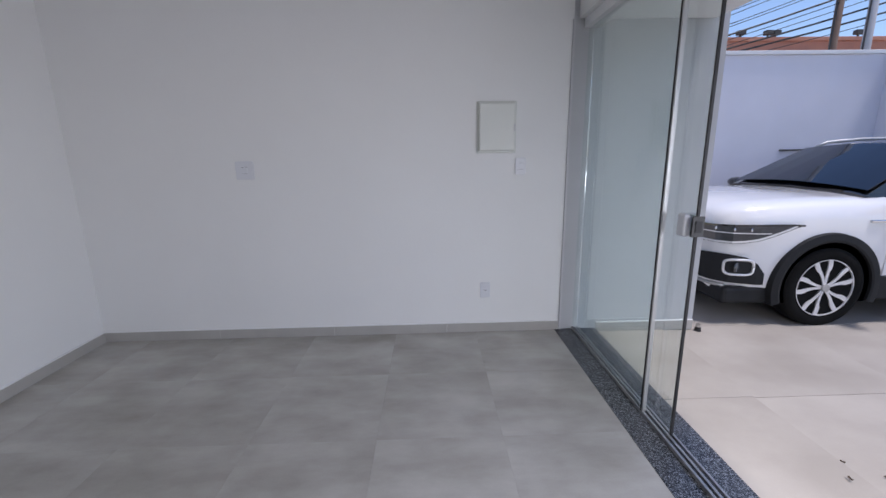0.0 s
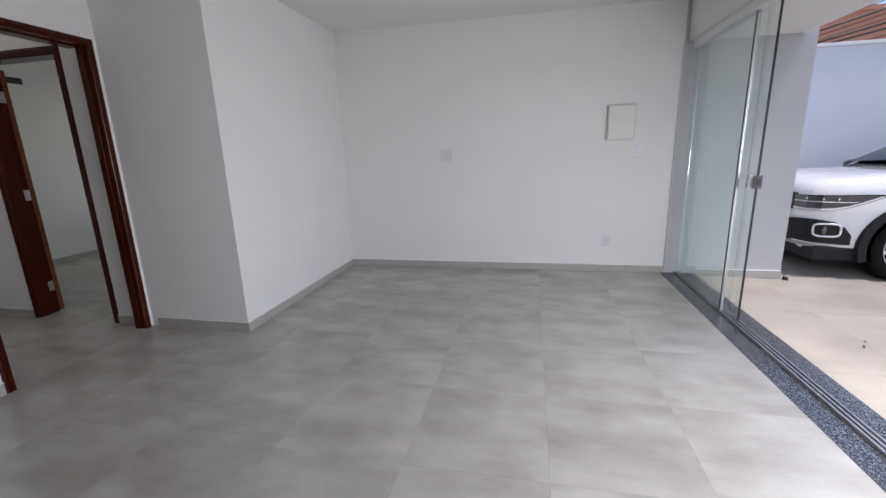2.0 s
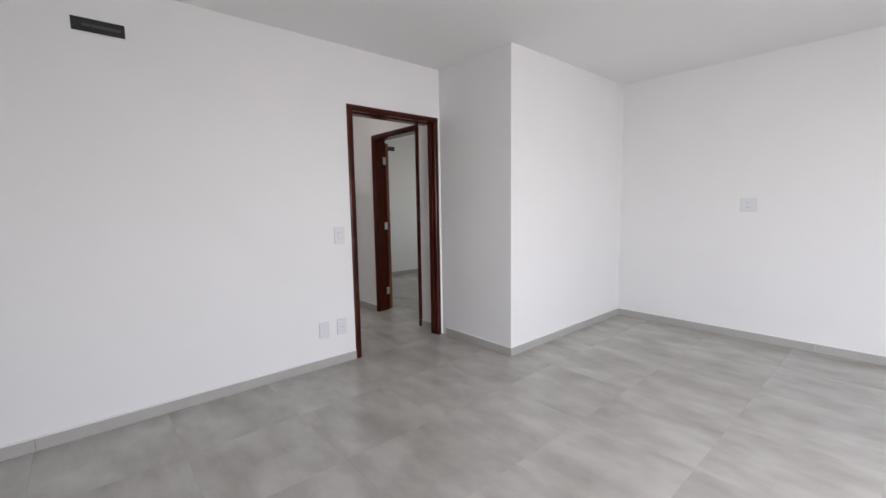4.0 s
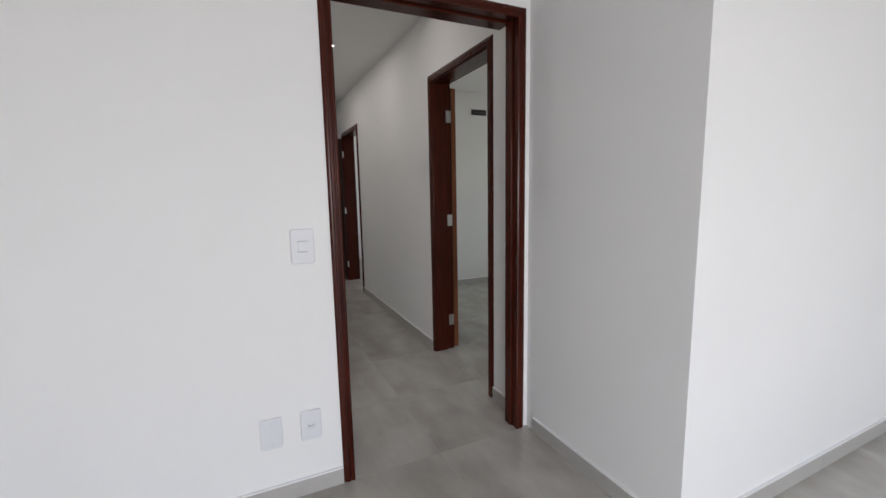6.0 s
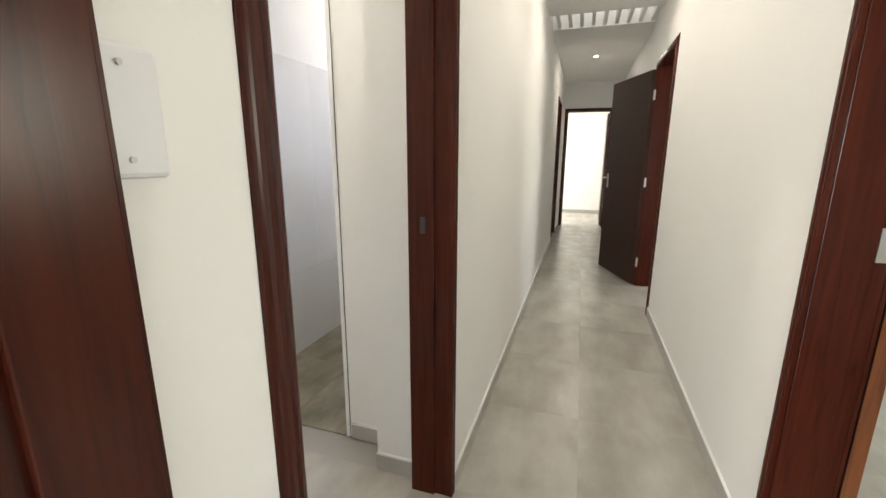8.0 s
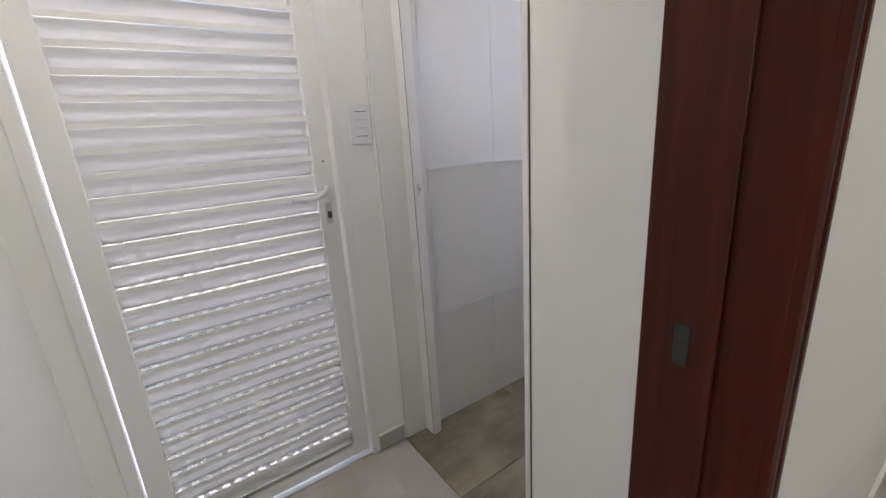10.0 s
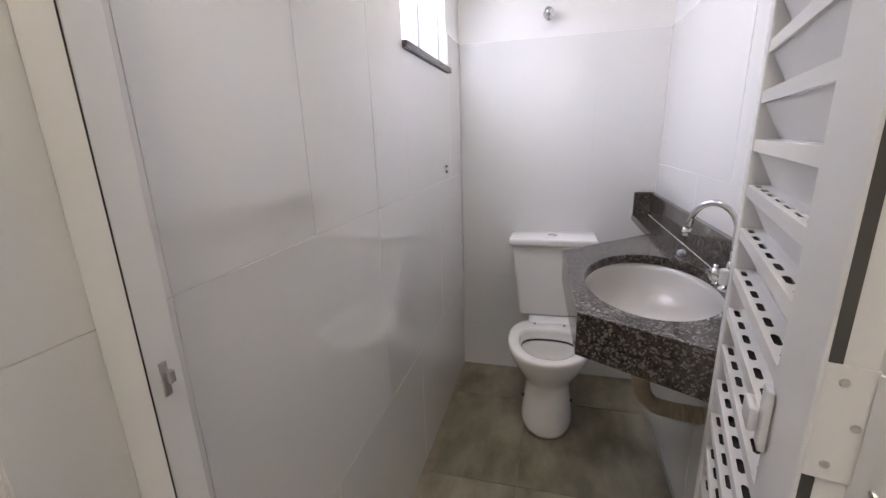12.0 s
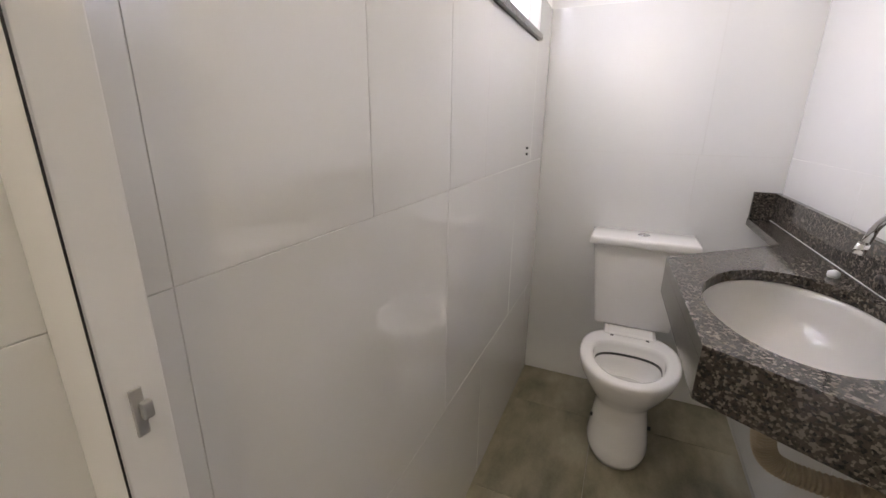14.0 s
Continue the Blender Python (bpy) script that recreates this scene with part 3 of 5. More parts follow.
plate("light_switch", (-2.437, -0.001, 1.277), "-y", 0.128, 0.128, "square white plastic switch plate on the white wall", "switch")
plate("light_switch", (-0.467, -0.001, 1.276), "-y", 0.075, 0.118, "white plastic light switch under the breaker panel", "switch")
plate("power_outlet", (-0.717, -0.001, 0.342), "-y", 0.078, 0.122, "white plastic power outlet low on the wall", "outlet")
plate("light_switch", (-4.549, -3.095, 1.087), "+x", 0.092, 0.142, "white plastic light switch beside the door frame", "switch")
plate("blank_plate", (-4.549, -3.266, 0.315), "+x", 0.086, 0.132, "white blank plate with two screws above skirting", "blank")
plate("power_outlet", (-4.549, -3.108, 0.315), "+x", 0.086, 0.132, "white plastic power outlet above the skirting", "outlet")
plate("switch_panel", (-5.893, -4.299, 1.385), "+y", 0.086, 0.142, "white plate with four switch slots beside louvred door", "modules")

# consumer unit on the living room wall
r = root("breaker_panel", label="closed white plastic breaker panel on the wall", category="electrical panel")
bm = bmesh.new()
box(bm, -0.785, -0.505, -0.016, -0.001, 1.370, 1.725, bevel=0.006)
part("back_frame", bm, M_IVORY, r)
bm = bmesh.new()
box(bm, -0.772, -0.518, -0.048, -0.0162, 1.386, 1.712, bevel=0.009)
lid = part("lid", bm, M_IVORY, r)
bm = bmesh.new()
n = 14
prev = None
for k in range(n + 1):
    t = k / n
    x = -0.545 + 0.014 * math.sin(math.pi * t)
    z = 1.43 + 0.24 * t
    ring = [bm.verts.new((x - 0.002, -0.0485, z)), bm.verts.new((x + 0.002, -0.0485, z)), bm.verts.new((x + 0.002, -0.0505, z)), bm.verts.new((x - 0.002, -0.0505, z))]
    if prev:
        for i in range(4):
            bm.faces.new((prev[i], prev[(i + 1) % 4], ring[(i + 1) % 4], ring[i]))
    prev = ring
bmesh.ops.recalc_face_normals(bm, faces=bm.faces)
part("finger_ridge", bm, M_IVORY, lid)
part("catch", bx(-0.530, -0.519, -0.052, -0.047, 1.52, 1.57, bevel=0.001), M_GREY, lid)

# cover plate with two screws in the corridor
r = root("junction_cover", label="white blank junction cover with two screws in corridor", category="cover plate")
bm = bmesh.new()
box(bm, -4.768, -4.693, -2.969, -2.958, 1.262, 1.379, bevel=0.005)
part("cover_plate", bm, M_PLASTIC, r)
for z in (1.279, 1.362):
    bm = bmesh.new()
    bmesh.ops.create_cone(bm, cap_ends=True, segments=12, radius1=0.0030, radius2=0.0026, depth=0.003)
    bm.transform(Matrix.Translation((-4.730, -2.9568, z)) @ Matrix.Rotation(radians(90), 4, "X"))
    part("screw", bm, M_GREY, r)


def wall_slot(at, facing, w, h, label):
    """Open air-conditioning niche: a dark recess with a thin rim, and a pipe stub in it."""
    r = root("pipe_niche", label=label, category="wall niche")
    bm = bmesh.new()
    box(bm, -w / 2, w / 2, -0.003, -0.001, -h / 2, h / 2)
    on_wall(bm, at, facing)
    part("recess", bm, M_BLACK, r)
    bm = bmesh.new()
    for a in ((-w / 2 - 0.006, w / 2 + 0.006, h / 2, h / 2 + 0.006), (-w / 2 - 0.006, w / 2 + 0.006, -h / 2 - 0.006, -h / 2), (-w / 2 - 0.006, -w / 2, -h / 2, h / 2), (w / 2, w / 2 + 0.006, -h / 2, h / 2)):
        box(bm, a[0], a[1], -0.005, -0.001, a[2], a[3])
    on_wall(bm, at, facing)
    part("rim", bm, M_WALL, r)
    bm = bmesh.new()
    box(bm, -w * 0.3, w * 0.42, -0.009, -0.003, -h * 0.12, h * 0.10, bevel=0.002)
    on_wall(bm, at, facing)
    part("pipe", bm, M_DARKGREY, r)


wall_slot((-7.829, -0.352, 2.352), "+x", 0.24, 0.075, "dark open pipe niche high on the bedroom wall")
wall_slot((-4.549, -4.53, 2.362), "+x", 0.24, 0.075, "dark open pipe niche high on the white wall")


# ---- recessed downlights ----
def downlight(x, y, group="corridor downlights"):
    r = root("downlight", label="small round recessed ceiling downlight, lit", category="downlight", group=group)
    bm = bmesh.new()
    n = 28
    rings = [(0.026, -0.002), (0.028, -0.006), (0.042, -0.006), (0.044, 0.0)]
    vs = [[bm.verts.new((x + a * math.cos(2 * math.pi * k / n), y + a * math.sin(2 * math.pi * k / n), H + z)) for k in range(n)] for a, z in rings]
    for p, q in zip(vs, vs[1:]):
        for k in range(n):
            bm.faces.new((p[k], p[(k + 1) % n], q[(k + 1) % n], q[k]))
    bmesh.ops.recalc_face_normals(bm, faces=bm.faces)
    part("trim_ring", bm, M_PLASTIC, r, smooth=True)
    bm = bmesh.new()
    bmesh.ops.create_circle(bm, cap_ends=True, segments=24, radius=0.026)
    bm.transform(Matrix.Translation((x, y, H - 0.003)) @ Matrix.Rotation(radians(180), 4, "X"))
    part("lamp_face", bm, M_GLOW, r, "glowing white lamp face")
    return r


# the first and last fittings are added along with their fill lamps
for x, y in LAMPS:
    downlight(x, y, "corridor downlights" if y > -3 else "service downlights")

# slats over the light shaft
r = root("shaft_pergola", label="row of white concrete slats across the light shaft", category="pergola")
for k in range(9):
    part("slat", bx(-9.418, -8.952, -2.92 + k * 0.112, -2.885 + k * 0.112, H + 0.012, H + 0.085), M_CEIL, r)


# ---- glass front ----
r = root("sliding_glass_door", label="clear tempered glass front, sliding panel pushed open", category="glass door")
part("floor_track", bx(-0.028, -0.016, -5.65, -0.005, 0.003, 0.022), M_ALU_RAW, r)
part("floor_track", bx(0.002, 0.014, -5.65, -0.005, 0.003, 0.018), M_ALU_RAW, r)
part("floor_track", bx(-0.016, 0.002, -5.65, -0.005, 0.003, 0.006), M_BLACK, r, "black brush seal in the track")
part("floor_track", bx(0.030, 0.040, -5.65, -0.005, 0.003, 0.018), M_ALU_RAW, r)
part("head_track", bx(-0.055, 0.055, -5.65, -0.005, 2.185, 2.248, bevel=0.003), M_ALU, r, "white aluminium head track")
part("wall_channel", bx(-0.133, -0.119, -0.016, -0.002, 0.004, 2.245), M_GREY, r)


def glass_panel(xc, y0, y1, seal_at):
    bm = bx(xc - 0.004, xc + 0.004, y0, y1, 0.012, 2.20)
    g = part("glass_panel", bm, M_GLASS, r)
    g.visible_shadow = False
    for y, w in seal_at:
        d = 0.010 if xc < 0 else 0.005
        part("edge_profile", bx(xc - d, xc + d, y - w, y + w, 0.02, 2.186, bevel=0.002), M_ALU_RAW, g, "slim aluminium edge profile")
        part("seal", bx(xc - d - 0.001, xc + d + 0.001, *((y + w, y + w + 0.012) if xc < 0 else (y - w - 0.008, y - w)), 0.02, 2.186), M_BLACK, g, "black rubber seal")
    return g


glass_panel(-0.018, -1.115, 0.02, [(-1.120, 0.005)])
g2 = glass_panel(0.022, -1.305, -0.012, [(-1.302, 0.003)])
bm = bmesh.new()
box(bm, -0.018, 0.016, -1.282, -1.225, 0.995, 1.095, bevel=0.010)
box(bm, 0.028, 0.058, -1.282, -1.225, 0.995, 1.095, bevel=0.010)
lk = part("lock", bm, M_PLASTIC, g2, "white pull lock on the glass edge")
part("keyhole_plate", bx(-0.004, 0.048, -1.320, -1.309, 1.00, 1.09, bevel=0.002), M_DARKGREY, g2, "dark steel lock plate")
part("lock_mouth", bx(0.008, 0.036, -1.3235, -1.3205, 1.02, 1.07), M_BLACK, g2)

# door stop outside the pier
r = root("door_stop", label="small dark rubber door stop beside the pier", category="door stop")
bm = bmesh.new()
bmesh.ops.create_cone(bm, cap_ends=True, segments=16, radius1=0.026, radius2=0.020, depth=0.035)
bm.transform(Matrix.Translation((0.985, -0.03, -0.018)))
part("base", bm, M_BLACK, r, smooth=False)
bm = bmesh.new()
bmesh.ops.create_cone(bm, cap_ends=True, segments=16, radius1=0.018, radius2=0.018, depth=0.02)
bm.transform(Matrix.Translation((0.985, -0.03, 0.009)))
part("cap", bm, M_STEEL, r)


# ---- white louvred aluminium doors ----
def slotted_slat(m, x0, x1, pitch, slot_pitch, shaded_slots=False):
    """One blade: a lip, a slotted shelf and a blade that rises to the next one. Built along x, room side at +y."""
    bm = bmesh.new()
    d, lip = 0.032, 0.0185 if shaded_slots else 0.017
    def quad(a, b, c, e):
        bm.faces.new([bm.verts.new(Vector(p)) for p in (a, b, c, e)])
    quad((x0, 0, -lip), (x1, 0, -lip), (x1, 0, 0), (x0, 0, 0))
    quad((x0, 0, -lip), (x1, 0, -lip), (x1, -0.004, -lip), (x0, -0.004, -lip))
    s0, s1 = (-0.007, -0.0155) if shaded_slots else (-0.004, -0.0185)
    quad((x0, 0, 0), (x1, 0, 0), (x1, s0, 0), (x0, s0, 0))
    quad((x0, s1, 0), (x1, s1, 0), (x1, -d, 0), (x0, -d, 0))
    n = max(1, int((x1 - x0) / slot_pitch))
    w = (x1 - x0) / n
    for k in range(n):
        a = x0 + k * w
        b, c = a + w * 0.22, a + w * 0.80
        quad((a, s0, 0), (b, s0, 0), (b, s1, 0), (a, s1, 0))
        quad((c, s0, 0), (a + w, s0, 0), (a + w, s1, 0), (c, s1, 0))
        e = 0.003
        for p, q, sy in ((b, b + e, s0), (c, c - e, s0), (b, b + e, s1), (c, c - e, s1)):
            inn = -e if sy == s0 else e
            bm.faces.new([bm.verts.new((p, sy, 0)), bm.verts.new((q, sy, 0)), bm.verts.new((p, sy + inn, 0))])
    quad((x0, -d, 0), (x1, -d, 0), (x1, -0.006, pitch - lip), (x0, -0.006, pitch - lip))
    bmesh.ops.remove_doubles(bm, verts=bm.verts, dist=1e-5)
    if shaded_slots:                     # black sheet under the slots: their shade put in as colour
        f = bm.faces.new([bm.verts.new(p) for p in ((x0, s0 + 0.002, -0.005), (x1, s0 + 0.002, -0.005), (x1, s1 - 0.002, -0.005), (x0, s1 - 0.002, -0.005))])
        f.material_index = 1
    bm.transform(m)
    return bm


def louvre_leaf(r, m, w, z0, z1, pitch, stile, slot_pitch=0.040, far=None, shaded_slots=False, rise=0.001):
    """Leaf in its own frame: hinge at x=0, along +x, room face at y=0."""
    def b(name, *a, bevel=0.003, material=None, parent=None, label=""):
        bm = bx(*a, bevel=bevel)
        bm.transform(m)
        return part(name, bm, material or M_ALU, parent or r, label)
    b("stile", 0, stile, -0.036, 0.002, z0, z1)
    far = far or stile
    b("stile", w - far, w, -0.036, 0.002, z0, z1)
    b("rail", stile, w - far, -0.034, 0.0, z0, z0 + 0.07 + max(0.0, rise - 0.022))
    b("rail", stile, w - far, -0.034, 0.0, z1 - 0.06, z1)
    n = int(round((z1 - 0.06 - z0 - 0.07) / pitch))
    p = (z1 - 0.06 - z0 - 0.07) / n
    shared = None
    for k in range(n):
        z = z0 + 0.07 + rise + k * p
        if shared is None:
            bm = slotted_slat(m, stile, w - far, p, slot_pitch, shaded_slots)
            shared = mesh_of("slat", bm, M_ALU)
            # black for the painted shade under the slots, material index 1
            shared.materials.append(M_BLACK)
        ob = new("slat", shared)
        ob.location = (0, 0, z)
        ob.parent = r
    return b


# service door, shut, in the service hall's outer wall
r = root("door_7", label="shut white louvred aluminium service door", category="louvred door", kind="structure")
X0, X1 = -5.815, -4.97
for a in ((X0, X0 + 0.035), (X1 - 0.035, X1)):
    part("frame_jamb", bx(a[0], a[1], -4.40, -4.292, 0.0, 2.12, bevel=0.003), M_ALU, r)
part("frame_head", bx(X0 + 0.035, X1 - 0.035, -4.40, -4.292, 2.085, 2.12), M_ALU, r)
part("sill", bx(X0 + 0.035, X1 - 0.035, -4.40, -4.30, 0.0, 0.006), M_ALU_RAW, r)
m = Matrix.Translation((X0 + 0.04, -4.318, 0))
b = louvre_leaf(r, m, X1 - X0 - 0.08, 0.018, 2.08, 0.0666, 0.070)
b("lock_case", 0.025, 0.047, 0.002, 0.007, 1.040, 1.118, bevel=0.002, material=M_STEEL, label="scratched steel lock plate")
b("cylinder", 0.029, 0.043, 0.007, 0.013, 1.062, 1.086, bevel=0.001, material=M_DARKGREY)
# curved white lever
bm = bmesh.new()
prev = None
for k in range(13):
    t = k / 12
    x = 0.036 + 0.125 * t
    y = 0.018 + 0.040 * math.sin(math.pi * min(1, t * 1.15)) ** 0.6 * (1 - 0.3 * t)
    z = 1.170 - 0.030 * math.sin(math.pi * 0.62 * t)
    h = 0.0115 - 0.003 * t
    ring = [bm.verts.new((x, y + dy, z + dz)) for dy, dz in ((-0.008, -h), (0.008, -h), (0.010, 0), (0.008, h), (-0.008, h), (-0.010, 0))]
    if prev:
        for i in range(6):
            bm.faces.new((prev[i], prev[(i + 1) % 6], ring[(i + 1) % 6], ring[i]))
    else:
        bm.faces.new(ring)
    prev = ring
bm.faces.new(prev)
bmesh.ops.recalc_face_normals(bm, faces=bm.faces)
bm.transform(m)
part("lever", bm, M_PLASTIC, r, "curved white lever handle", smooth=True)
b("rosette", 0.024, 0.048, 0.002, 0.020, 1.158, 1.184, bevel=0.003, material=M_PLASTIC)
b("screw", 0.030, 0.036, 0.002, 0.004, 1.262, 1.268, bevel=0.0, material=M_DARKGREY)

# lavatory door, standing open
r = root("door_8", label="white louvred aluminium lavatory door standing open", category="louvred door", kind="structure")
part("frame_jamb", bx(-6.096, -6.052, -4.283, -4.222, 0.0, 2.12, bevel=0.002), M_ALU, r)
part("frame_jamb", bx(-6.070, -6.002, -3.556, -3.531, 0.0, 2.12, bevel=0.002), M_ALU, r)
part("frame_face", bx(-5.9395, -5.935, -3.533, -3.515, 0.0, 2.12, bevel=0.001), M_ALU, r)
part("frame_gap", bx(-5.9395, -5.9375, -3.5148, -3.5122, 0.0, 2.12), M_DARKGREY, r, "dark open joint beside the frame")
part("frame_head", bx(-6.112, -6.052, -4.222, -3.595, 2.06, 2.12), M_ALU, r)
part("seal", bx(-6.0515, -6.0500, -4.2215, -4.2205, 0.0, 2.06), M_BLACK, r, "black rubber seal")
part("seal", bx(-6.040, -6.024, -3.5572, -3.5560, 0.0, 2.06), M_SEAL, r, "dark grey rubber seal")
part("seal", bx(-6.0015, -5.9990, -3.5425, -3.5380, 0.0, 2.06), M_BLACK, r, "black rubber seal")
kp = part("keeper", bx(-6.076, -6.066, -4.222, -4.2195, 1.106, 1.150, bevel=0.001), M_STEEL, r, "steel latch keeper")
part("keeper_tongue", bx(-6.079, -6.070, -4.2195, -4.213, 1.122, 1.138, bevel=0.002), M_ALU_RAW, kp)
hx, hy, ex, ey = -6.075, -3.584, -6.565, -3.464
ang = math.atan2(ey - hy, ex - hx)
W8 = math.hypot(ex - hx, ey - hy)
m = Matrix.Translation((hx, hy, 0)) @ Matrix.Rotation(ang, 4, "Z")
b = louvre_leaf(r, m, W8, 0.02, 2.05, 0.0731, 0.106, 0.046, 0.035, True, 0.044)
b("seal", -0.002, -0.0002, -0.009, -0.001, 0.02, 2.05, bevel=0.0, material=M_SEAL, label="dark grey rubber seal")
HZ = 1.175
hp = b("hinge_plate", -0.003, -0.0005, -0.034, 0.000, HZ - 0.05, HZ + 0.05, bevel=0.0008, material=M_ALU)
for dy, dz in ((-0.012, 0.036), (-0.024, 0.0), (-0.012, -0.036)):
    bm = bmesh.new()
    bmesh.ops.create_cone(bm, cap_ends=True, segments=14, radius1=0.0036, radius2=0.0028, depth=0.002)
    bm.transform(m @ Matrix.Translation((-0.0035, dy, HZ + dz)) @ Matrix.Rotation(radians(-90), 4, "Y"))
    part("screw", bm, M_STEEL, hp)
hp = part("hinge_plate", bx(-6.062, -6.012, -3.5590, -3.5565, HZ - 0.05, HZ + 0.05, bevel=0.001), M_ALU, r)
for dx, dz in ((-6.040, 0.034), (-6.024, 0.0), (-6.040, -0.034)):
    bm = bmesh.new()
    bmesh.ops.create_cone(bm, cap_ends=True, segments=14, radius1=0.0036, radius2=0.0028, depth=0.002)
    bm.transform(Matrix.Translation((dx, -3.5600, HZ + dz)) @ Matrix.Rotation(radians(90), 4, "X"))
    part("screw", bm, M_STEEL, hp)
for k in range(4):
    bm = bmesh.new()
    bmesh.ops.create_cone(bm, cap_ends=True, segments=12, radius1=0.007, radius2=0.007, depth=0.024)
    bm.transform(Matrix.Translation((-6.077, -3.562, HZ - 0.038 + k * 0.0255)))
    part("knuckle", bm, M_ALU, r)
b("latch_base", 0.086, 0.106, 0.003, 0.010, 1.072, 1.142, bevel=0.002, material=M_PLASTIC)
b("latch_tongue", 0.096, 0.130, 0.010, 0.020, 1.086, 1.114, bevel=0.004, material=M_PLASTIC, label="white sliding latch")
b("latch_bolt", W8 - 0.012, W8 + 0.006, 0.002, 0.016, 1.115, 1.145, bevel=0.003, material=M_PLASTIC, label="white bolt on the door edge")


# ---- lavatory ----
def revolve(bm, prof, centre, sx=1.0, sy=1.0, seg=32, cap=True):
    """Rings of (radius, z), stretched by sx, sy."""
    rings = []
    for a, z in prof:
        rings.append([bm.verts.new((centre[0] + sx * a * math.cos(2 * math.pi * k / seg), centre[1] + sy * a * math.sin(2 * math.pi * k / seg), centre[2] + z)) for k in range(seg)])
    for p, q in zip(rings, rings[1:]):
        for k in range(seg):
            bm.faces.new((p[k], p[(k + 1) % seg], q[(k + 1) % seg], q[k]))
    if cap:
        bm.faces.new(rings[0])
        bm.faces.new(rings[-1])
    bmesh.ops.recalc_face_normals(bm, faces=bm.faces)
    return rings


def tube(bm, pts, rad, seg=12):
    """A round bar along points; rad is one radius or one for each point."""
    rads = rad if isinstance(rad, (list, tuple)) else [rad] * len(pts)
    pts = [Vector(p) for p in pts]
    prev, side = None, None
    for i, p in enumerate(pts):
        d = (pts[min(i + 1, len(pts) - 1)] - pts[max(i - 1, 0)]).normalized()
        if side is None:
            side = d.orthogonal().normalized()
        side = (side - d * side.dot(d)).normalized()
        up = d.cross(side)
        ring = [bm.verts.new(p + rads[i] * (math.cos(2 * math.pi * k / seg) * side + math.sin(2 * math.pi * k / seg) * up)) for k in range(seg)]
        if prev:
            for k in range(seg):
                bm.faces.new((prev[k], prev[(k + 1) % seg], ring[(k + 1) % seg], ring[k]))
        else:
            bm.faces.new(list(reversed(ring)))
        prev = ring
    bm.faces.new(prev)


# toilet: bowl along -x wall, facing +x
TC = (-7.655, -3.772)


def egg(k, seg, half_w, front, back):
    """Outline of the rim: round at the front (+x), squarer at the back."""
    a = 2 * math.pi * k / seg
    c, s = math.cos(a), math.sin(a)
    x = front * c if c > 0 else back * (abs(c) ** 0.75) * (-1 if c < 0 else 1)
    return x, half_w * (abs(s) ** (0.92 if c > 0 else 0.8)) * (1 if s >= 0 else -1)


def loft(bm, levels, seg=40, cap_first=True, cap_last=True):
    """levels: (z, half_w, front, back, shift_x)."""
    rings = []
    for z, hw, fr, bk, sh in levels:
        rings.append([bm.verts.new((TC[0] + sh + egg(k, seg, hw, fr, bk)[0], TC[1] + egg(k, seg, hw, fr, bk)[1], z)) for k in range(seg)])
    for p, q in zip(rings, rings[1:]):
        for k in range(seg):
            bm.faces.new((p[k], p[(k + 1) % seg], q[(k + 1) % seg], q[k]))
    if cap_first:
        bm.faces.new(list(reversed(rings[0])))
    if cap_last:
        bm.faces.new(rings[-1])
    bmesh.ops.recalc_face_normals(bm, faces=bm.faces)


r = root("toilet", label="white china close-coupled toilet with no seat", category="toilet")
bm = bmesh.new()
loft(bm, [(0.0, 0.125, 0.205, 0.20, 0.0), (0.02, 0.128, 0.208, 0.20, 0.0), (0.06, 0.122, 0.195, 0.20, 0.0), (0.14, 0.112, 0.150, 0.20, -0.01), (0.19, 0.108, 0.125, 0.20, -0.01),
          (0.235, 0.120, 0.140, 0.20, 0.0), (0.30, 0.160, 0.200, 0.205, 0.0), (0.36, 0.188, 0.245, 0.21, 0.0), (0.395, 0.197, 0.262, 0.212, 0.0), (0.415, 0.199, 0.266, 0.212, 0.0),
          (0.424, 0.195, 0.262, 0.208, 0.0), (0.426, 0.185, 0.252, 0.198, 0.0), (0.426, 0.158, 0.222, 0.110, 0.0), (0.422, 0.145, 0.208, 0.098, 0.0), (0.405, 0.142, 0.205, 0.094, 0.0),
          (0.375, 0.140, 0.203, 0.092, 0.0), (0.372, 0.136, 0.198, 0.090, 0.0), (0.33, 0.130, 0.185, 0.090, 0.0), (0.26, 0.095, 0.125, 0.080, 0.0), (0.215, 0.05, 0.07, 0.05, 0.0)])
bowl = part("bowl", bm, M_CERAMIC, r, smooth=True)
# dark grey ring that paints the shade under the inner rim
bm = bmesh.new()
loft(bm, [(0.3715, 0.1345, 0.1960, 0.0885, 0.0), (0.3600, 0.1325, 0.1925, 0.0885, 0.0)], cap_first=False, cap_last=False)
part("rim_shadow_gap", bm, M_DARKGREY, bowl)
bm = bmesh.new()
loft(bm, [(0.262, 0.096, 0.126, 0.081, 0.0), (0.2625, 0.090, 0.12, 0.078, 0.0)], cap_first=False)
part("water", bm, M_WATER, bowl)
bm = bmesh.new()      # shelf that carries the tank
for z0, z1, hw0, hw1 in ((0.30, 0.43, 0.10, 0.125),):
    vs = box(bm, -8.03, -7.80, TC[1] - 0.115, TC[1] + 0.115, 0.28, 0.436, bevel=0.02)
part("tank_shelf", bm, M_CERAMIC, r, smooth=False)
bm = bmesh.new()
vs = box(bm, -8.045, -7.858, TC[1] - 0.205, TC[1] + 0.205, 0.437, 0.841)
for v in vs:
    if v.co.z < 0.6:
        v.co.y = TC[1] + (v.co.y - TC[1]) * 0.80
        if v.co.x > -7.95:
            v.co.x -= 0.022
